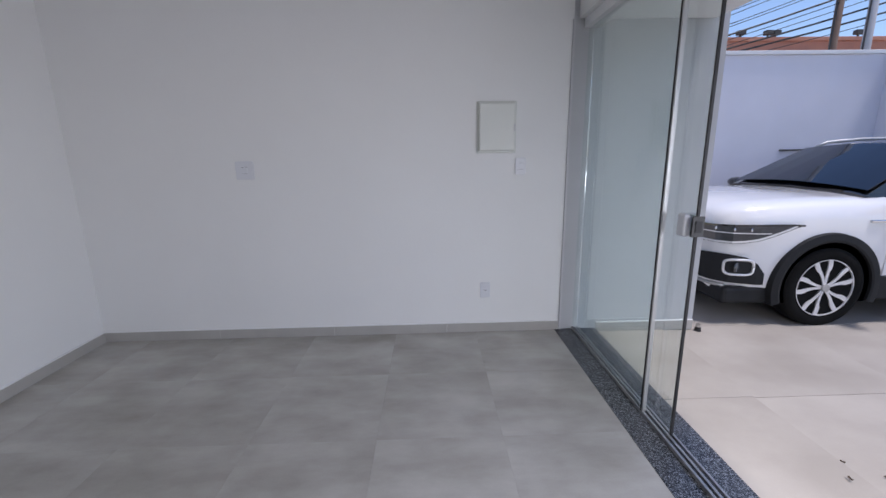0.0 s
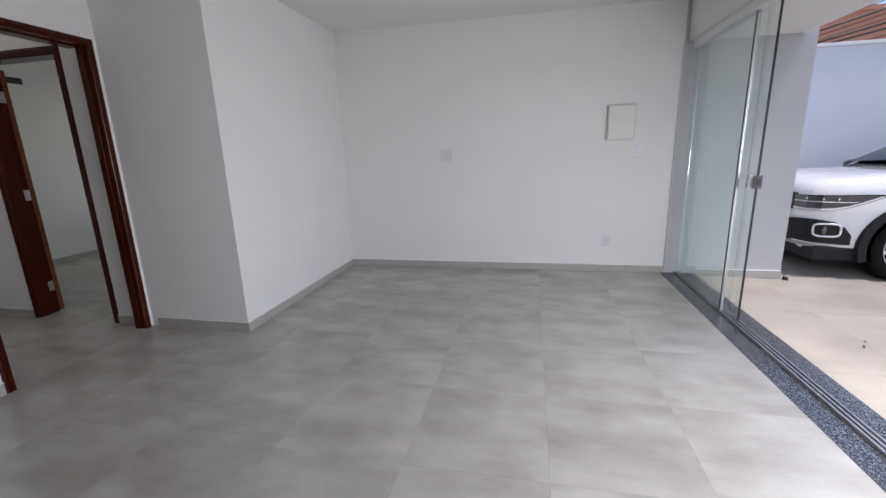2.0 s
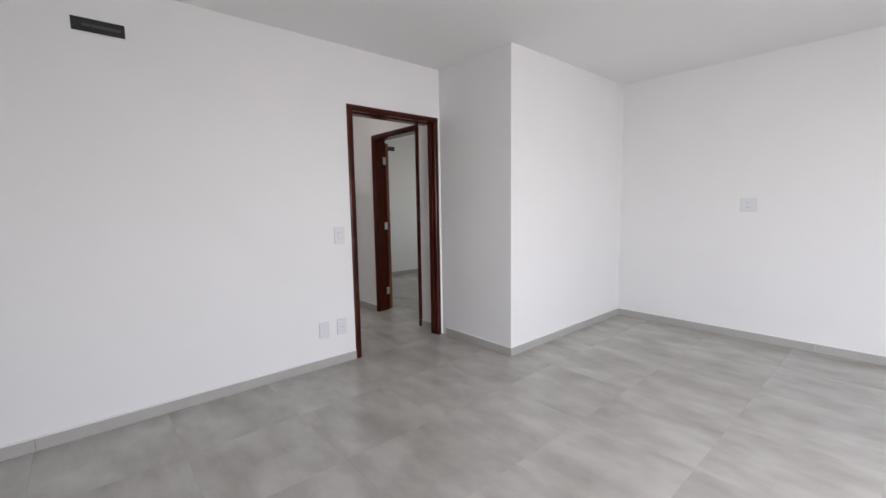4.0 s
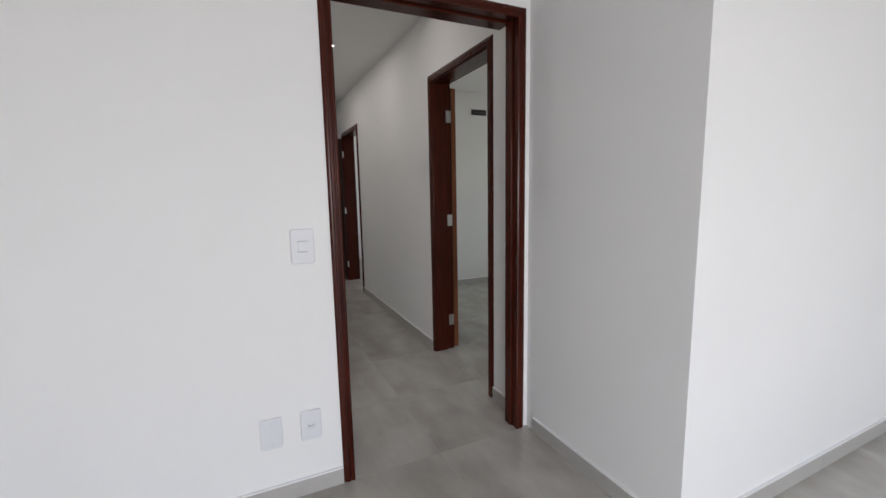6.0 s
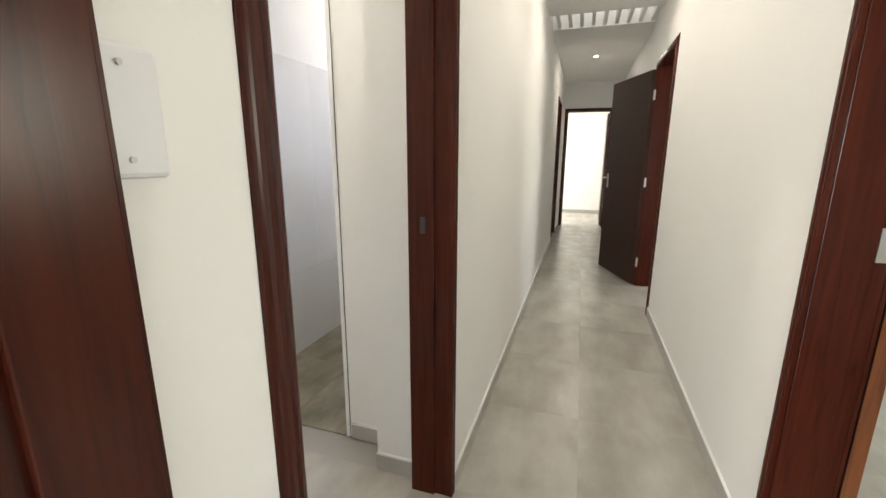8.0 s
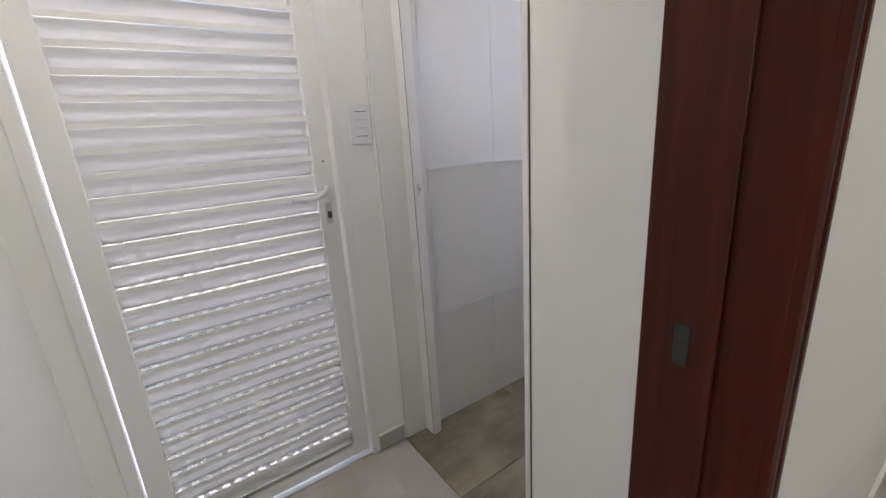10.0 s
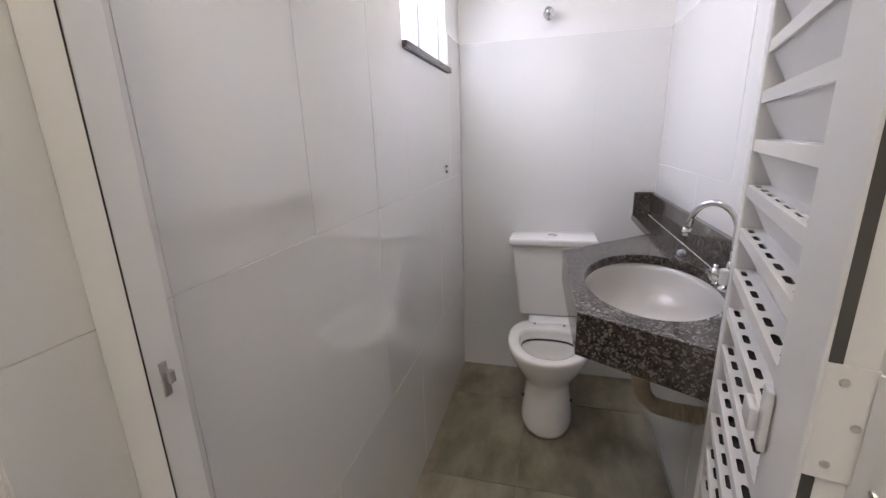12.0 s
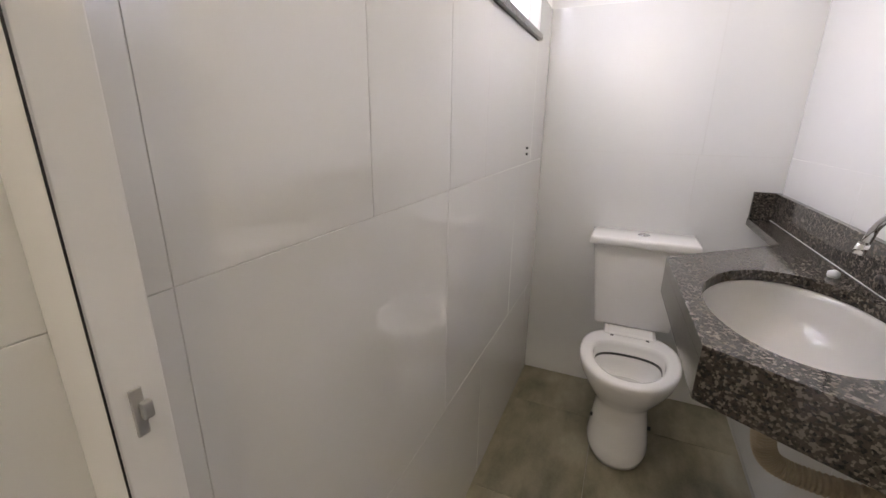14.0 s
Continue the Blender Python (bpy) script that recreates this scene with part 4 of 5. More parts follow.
bmesh.ops.bevel(bm, geom=[e for e in bm.edges], offset=0.018, segments=3, affect="EDGES", profile=0.5)
tank = part("tank", bm, M_CERAMIC, r, smooth=True)
bm = bmesh.new()
box(bm, -8.05, -7.838, TC[1] - 0.222, TC[1] + 0.222, 0.838, 0.878)
bmesh.ops.bevel(bm, geom=[e for e in bm.edges], offset=0.012, segments=3, affect="EDGES", profile=0.5)
part("tank_lid", bm, M_CERAMIC, r, smooth=True)
bm = bmesh.new()
revolve(bm, [(0.026, 0.0), (0.026, 0.004), (0.021, 0.006), (0.020, 0.004), (0.002, 0.005)], (-7.94, TC[1], 0.878), seg=24)
part("flush_button", bm, M_CHROME, r, "round chrome flush button", smooth=True)
for y in (-0.075, 0.075):
    bm = bmesh.new()
    bmesh.ops.create_cone(bm, cap_ends=True, segments=12, radius1=0.007, radius2=0.007, depth=0.003)
    bm.transform(Matrix.Translation((-7.80, TC[1] + y, 0.4275)))
    part("seat_hole", bm, M_DARKGREY, bowl)
for s in (-1, 1):
    bm = bmesh.new()
    bmesh.ops.create_cone(bm, cap_ends=True, segments=12, radius1=0.009, radius2=0.007, depth=0.012)
    bm.transform(Matrix.Translation((-7.60, TC[1] + s * 0.116, 0.125)) @ Matrix.Rotation(radians(90), 4, "X"))
    part("bolt_cap", bm, M_DARKGREY, r)

# granite worktop in the corner, with an oval hole for the basin
CZ, CT = 0.977, 0.030
BC, BA, BB, BR = Vector((-6.975, -3.500)), 0.280, 0.182, radians(-6)
OUT = [(-6.455, -3.275), (-6.711, -3.716), (-7.275, -3.738), (-7.60, -3.375), (-8.062, -3.375), (-8.062, -3.275)]


def oval(k, seg, a, b):
    t = 2 * math.pi * k / seg
    x, y = a * math.cos(t), b * math.sin(t)
    return BC.x + x * math.cos(BR) - y * math.sin(BR), BC.y + x * math.sin(BR) + y * math.cos(BR)


def ray_out(k, seg):
    """Where the ray from the basin's middle at that step meets the worktop's outline."""
    t = 2 * math.pi * k / seg + BR
    d = Vector((math.cos(t), math.sin(t)))
    best = None
    for (x0, y0), (x1, y1) in zip(OUT, OUT[1:] + OUT[:1]):
        e = Vector((x1 - x0, y1 - y0))
        den = d.x * e.y - d.y * e.x
        if abs(den) < 1e-9:
            continue
        w = Vector((x0, y0)) - BC
        s = (w.x * e.y - w.y * e.x) / den
        u = (w.x * d.y - w.y * d.x) / den
        if s > 0 and -1e-6 <= u <= 1 + 1e-6 and (best is None or s < best):
            best = s
    return BC + d * best


r = root("washbasin_counter", label="dark brown speckled granite corner worktop with backsplash", category="counter")
bm = bmesh.new()
outer = [bm.verts.new((x, y, CZ)) for x, y in OUT]
SEG = 48
inner = [bm.verts.new((*oval(k, SEG, BA, BB), CZ)) for k in range(SEG)]
edges = [bm.edges.new((outer[i], outer[(i + 1) % len(outer)])) for i in range(len(outer))]
edges += [bm.edges.new((inner[i], inner[(i + 1) % SEG])) for i in range(SEG)]
bmesh.ops.triangle_fill(bm, edges=edges, use_beauty=True)
for f in list(bm.faces):          # clear what was filled inside the oval
    c = f.calc_center_median()
    if all(v in inner for v in f.verts):
        bm.faces.remove(f)
top = list(bm.faces)
ext = bmesh.ops.extrude_face_region(bm, geom=top)
for v in [g for g in ext["geom"] if isinstance(g, bmesh.types.BMVert)]:
    v.co.z -= CT
bmesh.ops.recalc_face_normals(bm, faces=bm.faces)
part("worktop", bm, M_GRANITE_BROWN, r)


def apron(p0, p1, z0, z1, t=0.022):
    d = Vector((p1[0] - p0[0], p1[1] - p0[1]))
    L, ang = d.length, math.atan2(d.y, d.x)
    bm = bx(0, L, 0, t, z0, z1, bevel=0.002)
    bm.transform(Matrix.Translation((p0[0], p0[1], 0)) @ Matrix.Rotation(ang, 4, "Z"))
    return bm


AB = 0.862
part("apron", apron(OUT[1], OUT[0], AB, CZ - CT + 0.001, -0.0 + 0.022), M_GRANITE_BROWN, r)
part("apron", apron(OUT[2], OUT[1], AB, CZ - CT + 0.001), M_GRANITE_BROWN, r)
part("apron", apron(OUT[3], OUT[2], AB, CZ - CT + 0.001), M_GRANITE_BROWN, r)
part("backsplash", bx(-8.040, -6.455, -3.297, -3.276, CZ + 0.001, CZ + 0.115, bevel=0.002), M_GRANITE_BROWN, r)
part("backsplash", bx(-8.062, -8.041, -3.372, -3.276, CZ + 0.001, CZ + 0.115, bevel=0.002), M_GRANITE_BROWN, r)
part("silicone_line", bx(-8.040, -6.455, -3.2985, -3.297, CZ + 0.0005, CZ + 0.002), M_PLASTIC, r, "bead of white silicone")

r = root("washbasin", label="oval white china basin set under the granite", category="washbasin")
bm = bmesh.new()
rings = []
for f, z in ((1.03, -CT - 0.001), (1.0, -CT - 0.004), (0.965, -CT - 0.02), (0.90, -CT - 0.055), (0.76, -CT - 0.10), (0.52, -CT - 0.132), (0.22, -CT - 0.145), (0.08, -CT - 0.148)):
    rings.append([bm.verts.new((*oval(k, SEG, BA * f, BB * f), CZ + z)) for k in range(SEG)])
for p, q in zip(rings, rings[1:]):
    for k in range(SEG):
        bm.faces.new((p[k], q[k], q[(k + 1) % SEG], p[(k + 1) % SEG]))
bmesh.ops.solidify(bm, geom=list(bm.faces), thickness=-0.006)
part("bowl", bm, M_CERAMIC, r, smooth=True)
bm = bmesh.new()
revolve(bm, [(0.024, 0.0), (0.024, 0.003), (0.018, 0.001), (0.004, 0.0)], (BC.x, BC.y, CZ - CT - 0.1475), seg=20)
part("drain", bm, M_CHROME, r, "chrome drain ring", smooth=True)
ox, oy = oval(3, SEG, BA * 0.93, BB * 0.93)
bm = bmesh.new()
bmesh.ops.create_cone(bm, cap_ends=True, segments=12, radius1=0.007, radius2=0.007, depth=0.004)
bm.transform(Matrix.Translation((ox, oy, CZ - CT - 0.042)) @ Matrix.Rotation(radians(70), 4, "Y"))
part("overflow", bm, M_DARKGREY, r)

# tap
FX, FY = -6.93, -3.320
r = root("basin_tap", label="chrome swan-neck basin tap on the granite", category="tap")
bm = bmesh.new()
revolve(bm, [(0.026, 0.0), (0.026, 0.006), (0.017, 0.010), (0.015, 0.06), (0.012, 0.075), (0.010, 0.08)], (FX, FY, CZ), seg=20)
part("body", bm, M_CHROME, r, smooth=True)
bm = bmesh.new()
pts = [(FX, FY, CZ + 0.07), (FX, FY, CZ + 0.115), (FX, FY, CZ + 0.165)]
for k in range(1, 13):
    a = math.pi * k / 13
    pts.append((FX - 0.062 * 0.75 * (1 - math.cos(a)), FY - 0.062 * 0.66 * (1 - math.cos(a)), CZ + 0.165 + 0.062 * math.sin(a)))
pts.append((FX - 0.100, FY - 0.088, CZ + 0.140))
tube(bm, pts, 0.0085)
part("spout", bm, M_CHROME, r, smooth=True)
bm = bmesh.new()
tube(bm, [(FX - 0.099, FY - 0.087, CZ + 0.147), (FX - 0.103, FY - 0.090, CZ + 0.125)], 0.011)
part("aerator", bm, M_CHROME, r, smooth=True)
bm = bmesh.new()
tube(bm, [(FX + 0.006, FY - 0.012, CZ + 0.05), (FX + 0.016, FY - 0.034, CZ + 0.05)], 0.008)
tube(bm, [(FX + 0.016, FY - 0.034, CZ + 0.05), (FX + 0.023, FY - 0.050, CZ + 0.05)], 0.018)
for k in range(4):
    a = math.pi / 2 * k
    tube(bm, [(FX + 0.020, FY - 0.043, CZ + 0.05), (FX + 0.020 + 0.026 * math.cos(a) * 0.9, FY - 0.043 + 0.026 * math.cos(a) * 0.42, CZ + 0.05 + 0.026 * math.sin(a))], 0.006)
part("cross_handle", bm, M_CHROME, r, "chrome cross handle", smooth=True)
r = root("hole_plug", label="small white plastic plug on the granite", category="plug")
bm = bmesh.new()
revolve(bm, [(0.012, 0.0), (0.014, 0.006), (0.013, 0.014), (0.006, 0.019), (0.001, 0.020)], (-7.27, -3.345, CZ), seg=16)
part("cap", bm, M_PLASTIC, r, smooth=True)

# corrugated waste hose under the basin
r = root("waste_hose", label="beige corrugated plastic waste hose under the basin", category="hose")
bm = bmesh.new()
pts, rads = [], []
path = [Vector((BC.x, BC.y, 0.79)), Vector((BC.x - 0.005, BC.y, 0.66)), Vector((BC.x, BC.y + 0.025, 0.585)), Vector((BC.x + 0.012, BC.y + 0.10, 0.567)), Vector((BC.x + 0.03, BC.y + 0.225, 0.572))]
N = 90
for k in range(N + 1):
    u = k / N * (len(path) - 1)
    i = min(int(u), len(path) - 2)
    f = u - i
    p0, p1, p2, p3 = path[max(i - 1, 0)], path[i], path[i + 1], path[min(i + 2, len(path) - 1)]
    pts.append(0.5 * ((2 * p1) + (p2 - p0) * f + (2 * p0 - 5 * p1 + 4 * p2 - p3) * f * f + (3 * p1 - p0 - 3 * p2 + p3) * f ** 3))
    rads.append(0.024 + 0.003 * (k % 2))
tube(bm, pts, rads, seg=16)
part("hose", bm, M_HOSE, r, smooth=False)
part("cup", bx(BC.x - 0.03, BC.x + 0.03, BC.y - 0.03, BC.y + 0.03, 0.755, 0.82, bevel=0.012), M_PLASTIC, r)

# shower valve high on the end wall
r = root("wall_valve", label="chrome valve stub high on the end wall", category="valve")
bm = bmesh.new()
tube(bm, [(-8.064, -3.832, 1.965), (-8.058, -3.832, 1.965)], 0.026, seg=20)
part("escutcheon", bm, M_CHROME, r, smooth=True)
bm = bmesh.new()
tube(bm, [(-8.058, -3.832, 1.965), (-8.02, -3.832, 1.965)], 0.012)
tube(bm, [(-8.035, -3.832, 1.972), (-8.035, -3.832, 1.93)], 0.011)
part("stem", bm, M_CHROME, r, smooth=True)
bm = bmesh.new()
tube(bm, [(-8.02, -3.832, 1.965), (-8.005, -3.832, 1.965)], 0.021, seg=8)
part("knob", bm, M_CHROME, r, smooth=True)

# window over the tiles
r = root("window_1", label="small white aluminium lavatory window with frosted panes", category="window", kind="structure")
wx0, wx1, wz0, wz1 = -7.79, -7.16, 1.71, 2.32
part("window_sill", bx(wx0 - 0.004, wx1 + 0.004, -4.40, -4.268, wz0 - 0.022, wz0 + 0.0), M_GRANITE_BROWN, r, "thin dark granite sill")
for a in ((wx0, wx0 + 0.03, wz0, wz1), (wx1 - 0.03, wx1, wz0, wz1), (wx0 + 0.03, wx1 - 0.03, wz0 + 0.001, wz0 + 0.03), (wx0 + 0.03, wx1 - 0.03, wz1 - 0.03, wz1), (-7.490, -7.460, wz0 + 0.03, wz1 - 0.03)):
    part("window_frame", bx(a[0], a[1], -4.36, -4.325, a[2], a[3]), M_ALU, r)
for a in ((wx0 + 0.03, -7.49), (-7.46, wx1 - 0.03)):
    g = part("pane", bx(a[0], a[1], -4.345, -4.340, wz0 + 0.03, wz1 - 0.03), M_FROST, r)
    g.visible_shadow = False
for z in (1.26, 1.235):
    r2 = root("wall_screw", label="small steel wall plug screw in the tiles", category="screw", group="screws in the lavatory wall")
    bm = bmesh.new()
    tube(bm, [(-7.70, -4.285, z), (-7.70, -4.276, z)], 0.005, seg=10)
    part("head", bm, M_DARKGREY, r2)


# a loop of brown cord at the foot of the corridor wall
cord = root("cord_loop", label="small loop of brown cord on the corridor wall", category="cord")
bm = bmesh.new()
tube(bm, [(-4.682 + 0.011 * math.cos(a), -2.962 + 0.004 * math.sin(2 * a), 1.043 + 0.017 * math.sin(a)) for a in [2 * math.pi * k / 20 for k in range(21)]], 0.0022, seg=6)
part("loop", bm, M_WOOD_LEAF, cord, smooth=True)


# ---- outside: yard wall, car, street ----
r = root("boundary_wall", label="grey-lilac painted boundary wall with pale coping", category="wall", kind="structure")
part("wall_face", bx(-1.5, 5.02, 2.55, 2.73, -0.1, 2.55), M_OUTWALL, r)
part("wall_face", bx(4.87, 5.02, 2.06, 2.548, -0.1, 2.50), M_OUTWALL, r)
part("coping", bx(-1.5, 5.05, 2.52, 2.76, 2.551, 2.60, bevel=0.006), M_WALL, r, "pale mortar coping")
part("coping", bx(4.84, 5.05, 2.03, 2.518, 2.501, 2.545, bevel=0.006), M_WALL, r, "pale mortar coping")
r = root("wall_bar", label="thin dark steel bar on the boundary wall", category="bar")
part("bar", bx(3.60, 4.05, 2.51, 2.548, 1.345, 1.365), M_DARKGREY, r)


def car(x0, y0, z0):
    """A white compact SUV facing -x, its near side towards -y. x0: nose, y0: middle line, z0: ground."""
    r = root("parked_car", (0, 0, 0), "white compact SUV parked in the yard, dark windows", "car")
    W = 0.875
    base = Matrix.Translation((x0, y0, z0))

    def put(name, bm, material, parent=r, label="", smooth=False):
        bm.transform(base)
        return part(name, bm, material, parent, label, smooth)
    # body side outline by station: x, half width at the waist, sill z, lower width, belt z, deck z at the middle, deck edge width
    ST = [(0.00, 0.60, 0.40, 0.56, 0.80, 0.845, 0.50), (0.035, 0.72, 0.32, 0.68, 0.885, 0.94, 0.60), (0.11, 0.80, 0.26, 0.78, 0.93, 0.995, 0.67), (0.28, 0.85, 0.24, 0.84, 0.955, 1.03, 0.71),
          (0.55, 0.870, 0.24, 0.865, 0.97, 1.05, 0.74), (0.85, W, 0.24, 0.87, 0.98, 1.06, 0.76), (1.15, W, 0.24, 0.87, 0.975, 1.065, 0.77), (1.35, W, 0.24, 0.87, 0.985, 1.07, 0.78),
          (1.8, W, 0.24, 0.87, 0.995, 1.02, 0.78), (2.4, W, 0.24, 0.87, 1.005, 1.02, 0.78), (3.0, W, 0.24, 0.87, 1.02, 1.03, 0.78), (3.5, W, 0.25, 0.87, 1.04, 1.05, 0.78),
          (3.9, 0.86, 0.28, 0.85, 1.05, 1.06, 0.74), (4.12, 0.80, 0.34, 0.79, 1.02, 1.04, 0.68), (4.20, 0.70, 0.42, 0.70, 0.95, 0.98, 0.60)]
    bm = bmesh.new()
    rows = []
    for x, w, zs, wl, zb, zd, wd in ST:
        half = [(wl * 0.96, zs), (wl, zs + 0.10), (w, zs + 0.24), (w + 0.004, (zs + zb) / 2 + 0.06), (w - 0.008, zb - 0.10), (w - 0.03, zb), (wd, zb + (zd - zb) * 0.62), (wd * 0.6, zb + (zd - zb) * 0.9), (0.0, zd)]
        row = [bm.verts.new((x, -a, z)) for a, z in half] + [bm.verts.new((x, a, z)) for a, z in reversed(half[:-1])]
        rows.append(row)
    for p, q in zip(rows, rows[1:]):
        for i in range(len(p) - 1):
            bm.faces.new((p[i], q[i], q[i + 1], p[i + 1]))
    bm.faces.new(rows[0])
    bm.faces.new(list(reversed(rows[-1])))
    bmesh.ops.recalc_face_normals(bm, faces=bm.faces)
    bmesh.ops.subdivide_edges(bm, edges=[e for e in bm.edges if e.calc_length() > 0.25], cuts=1, use_grid_fill=True)
    put("body", bm, M_CARPAINT, smooth=True)
    # cabin: pillars and roof in gloss black, glass set 4 mm proud
    CAB = [(1.20, 0.745, 1.045, 0.745, 1.05), (1.52, 0.765, 1.01, 0.70, 1.235), (1.90, 0.775, 1.01, 0.635, 1.395), (2.25, 0.78, 1.01, 0.625, 1.46), (2.8, 0.78, 1.02, 0.62, 1.48), (3.3, 0.775, 1.03, 0.60, 1.46), (3.75, 0.76, 1.04, 0.57, 1.39), (4.02, 0.72, 1.04, 0.60, 1.15)]
    bm = bmesh.new()
    rows = []
    for x, wb, zb, wt, zt in CAB:
        half = [(wb, zb), (wb + (wt - wb) * 0.55, zb + (zt - zb) * 0.55), (wt, zt), (wt * 0.82, zt + 0.022), (0.0, zt + 0.035)]
        rows.append([bm.verts.new((x, -a, z)) for a, z in half] + [bm.verts.new((x, a, z)) for a, z in reversed(half[:-1])])
    for p, q in zip(rows, rows[1:]):
        for i in range(len(p) - 1):
            bm.faces.new((p[i], q[i], q[i + 1], p[i + 1]))
    bm.faces.new(rows[0])
    bm.faces.new(list(reversed(rows[-1])))
    bmesh.ops.recalc_face_normals(bm, faces=bm.faces)
    put("roof", bm, M_CARBLACK, label="gloss black roof and pillars", smooth=False)

    def skin(name, quads, material, parent=r, label="", off=0.006):
        """Panels from corner points, lifted off and given thickness."""
        bm = bmesh.new()
        for q in quads:
            bm.faces.new([bm.verts.new(Vector(p)) for p in q])
        bmesh.ops.remove_doubles(bm, verts=bm.verts, dist=1e-4)
        bm.normal_update()
        bmesh.ops.solidify(bm, geom=list(bm.faces), thickness=off)
        return put(name, bm, material, parent, label)
    # windscreen in three strips
    L0, L1 = 1.235, 1.90
    def ws(f, y):
        x = L0 + (L1 - L0) * f
        z = 1.090 + (1.430 - 1.090) * f + 0.036 * (1 - (y / 0.7) ** 2)
        return (x - 0.012, y * (0.735 - 0.115 * f) / 0.7, z + 0.008)
    quads = []
    for i in range(6):
        ya, yb = -0.7 + 1.4 * i / 6, -0.7 + 1.4 * (i + 1) / 6
        for k in range(3):
            quads.append((ws(k / 3, ya), ws((k + 1) / 3, ya), ws((k + 1) / 3, yb), ws(k / 3, yb)))
    skin("windscreen", quads, M_CARGLASS, label="dark tinted windscreen")
    for s in (-1, 1):
        def side(x, f):
            # a point on the cabin's side at station x, fraction f from belt to roof edge
            for a, b in zip(CAB, CAB[1:]):
                if a[0] <= x <= b[0]:
                    t = (x - a[0]) / (b[0] - a[0])
                    wb, zb, wt, zt = (a[i] + (b[i] - a[i]) * t for i in range(1, 5))
                    return (x, s * (wb + (wt - wb) * f + 0.006), zb + (zt - zb) * f)
        for xa, xb, fa, fb in ((1.46, 2.42, 0.50, 0.86), (2.48, 3.30, 0.86, 0.86), (3.36, 3.72, 0.86, 0.80)):
            q = []
            n = 4
            for k in range(n):
                p, w = xa + (xb - xa) * k / n, xa + (xb - xa) * (k + 1) / n
                q.append((side(p, 0.05), side(w, 0.05), side(w, fb if k else max(fa, 0.78)), side(p, fa if k == 0 else fb)))
            skin("side_window", q, M_CARGLASS, label="dark side window", off=0.004)
        # roof rail
        bm = bmesh.new()
        pts = [Vector((1.98, s * 0.60, 1.445)), Vector((2.10, s * 0.60, 1.497)), Vector((2.5, s * 0.595, 1.525)), Vector((3.0, s * 0.59, 1.530)), Vector((3.5, s * 0.57, 1.503)), Vector((3.66, s * 0.56, 1.445))]
        tube(bm, pts, 0.017, seg=8)
        put("roof_rail", bm, M_ALU_RAW, label="silver roof rail", smooth=True)
        # mirror
        bm = bmesh.new()
        bmesh.ops.create_icosphere(bm, subdivisions=2, radius=1.0)
        bm.transform(Matrix.Translation((1.43, s * 0.985, 1.055)) @ Matrix.Diagonal((0.090, 0.125, 0.062, 1)))
        mi = put("side_mirror", bm, M_CARBLACK, label="black side mirror", smooth=True)
        put("mirror_arm", bx(1.40, 1.47, *sorted((s * 0.76, s * 0.93)), 1.00, 1.035), M_CARBLACK, mi)
        # cladding along the sill, doors' seams, handle, badge
        y = s * (W + 0.004)
        put("sill_cladding", bx(1.24, 3.05, *sorted((s * 0.80, s * (W + 0.012))), 0.225, 0.42, bevel=0.01), M_CLAD, label="dark grey sill cladding")
        for xs in (1.33, 2.40):
            put("door_seam", bx(xs, xs + 0.004, *sorted((s * 0.85, s * (W + 0.0055))), 0.43, 0.865), M_GREY)
        put("door_handle", bx(2.26, 2.44, *sorted((s * 0.86, s * (W + 0.022))), 0.86, 0.885, bevel=0.006), M_CARPAINT)
        put("side_badge", bx(1.15, 1.34, *sorted((s * 0.86, s * (W + 0.009))), 0.855, 0.878, bevel=0.006), M_CHROME, label="small chrome side badge")
        # wheels with arches
        for wx in (0.86, 3.44):
            bm = bmesh.new()
            n = 30
            A0, A1 = radians(-18), radians(198)
            vs = []
            for k in range(n + 1):
                a = A0 + (A1 - A0) * k / n
                ring = []
                for rad, yy in ((0.375, 0.80), (0.375, W + 0.030), (0.392, W + 0.036), (0.445, W + 0.030), (0.452, 0.84)):
                    ring.append(bm.verts.new((wx + rad * math.cos(a), s * yy, 0.335 + rad * math.sin(a))))
                vs.append(ring)
            for p, q in zip(vs, vs[1:]):
                for i in range(4):
                    bm.faces.new((p[i], p[i + 1], q[i + 1], q[i]))
            bmesh.ops.recalc_face_normals(bm, faces=bm.faces)
            put("arch_cladding", bm, M_CLAD, label="dark grey wheel arch cladding", smooth=False)
            bm = bmesh.new()
            bmesh.ops.create_circle(bm, cap_ends=True, segments=40, radius=0.385)
            bm.transform(Matrix.Translation((wx, s * (W + 0.008), 0.335)) @ Matrix.Rotation(radians(90), 4, "X"))
            for v in bm.verts:
                v.co.z = max(v.co.z, 0.215)
            bmesh.ops.solidify(bm, geom=list(bm.faces), thickness=0.004)
            put("wheel_well", bm, M_BLACK)
            # tyre
            bm = bmesh.new()
            seg = 44
            prof = [(0.235, 0.02), (0.245, 0.012), (0.290, 0.006), (0.322, 0.018), (0.335, 0.045), (0.335, 0.175), (0.300, 0.20), (0.235, 0.20)]
            vv = []
            for k in range(seg):
                a = 2 * math.pi * k / seg
                vv.append([bm.verts.new((wx + rad * math.cos(a), s * (W + 0.036 - d), 0.335 + rad * math.sin(a))) for rad, d in prof])
            for k in range(seg):
                p, q = vv[k], vv[(k + 1) % seg]
                for i in range(len(prof) - 1):
                    bm.faces.new((p[i], p[i + 1], q[i + 1], q[i]))
            bmesh.ops.recalc_face_normals(bm, faces=bm.faces)
            wh = put("tyre", bm, M_TYRE, smooth=True)
            # rim: dark dish, bright ring, five split spokes
            bm = bmesh.new()
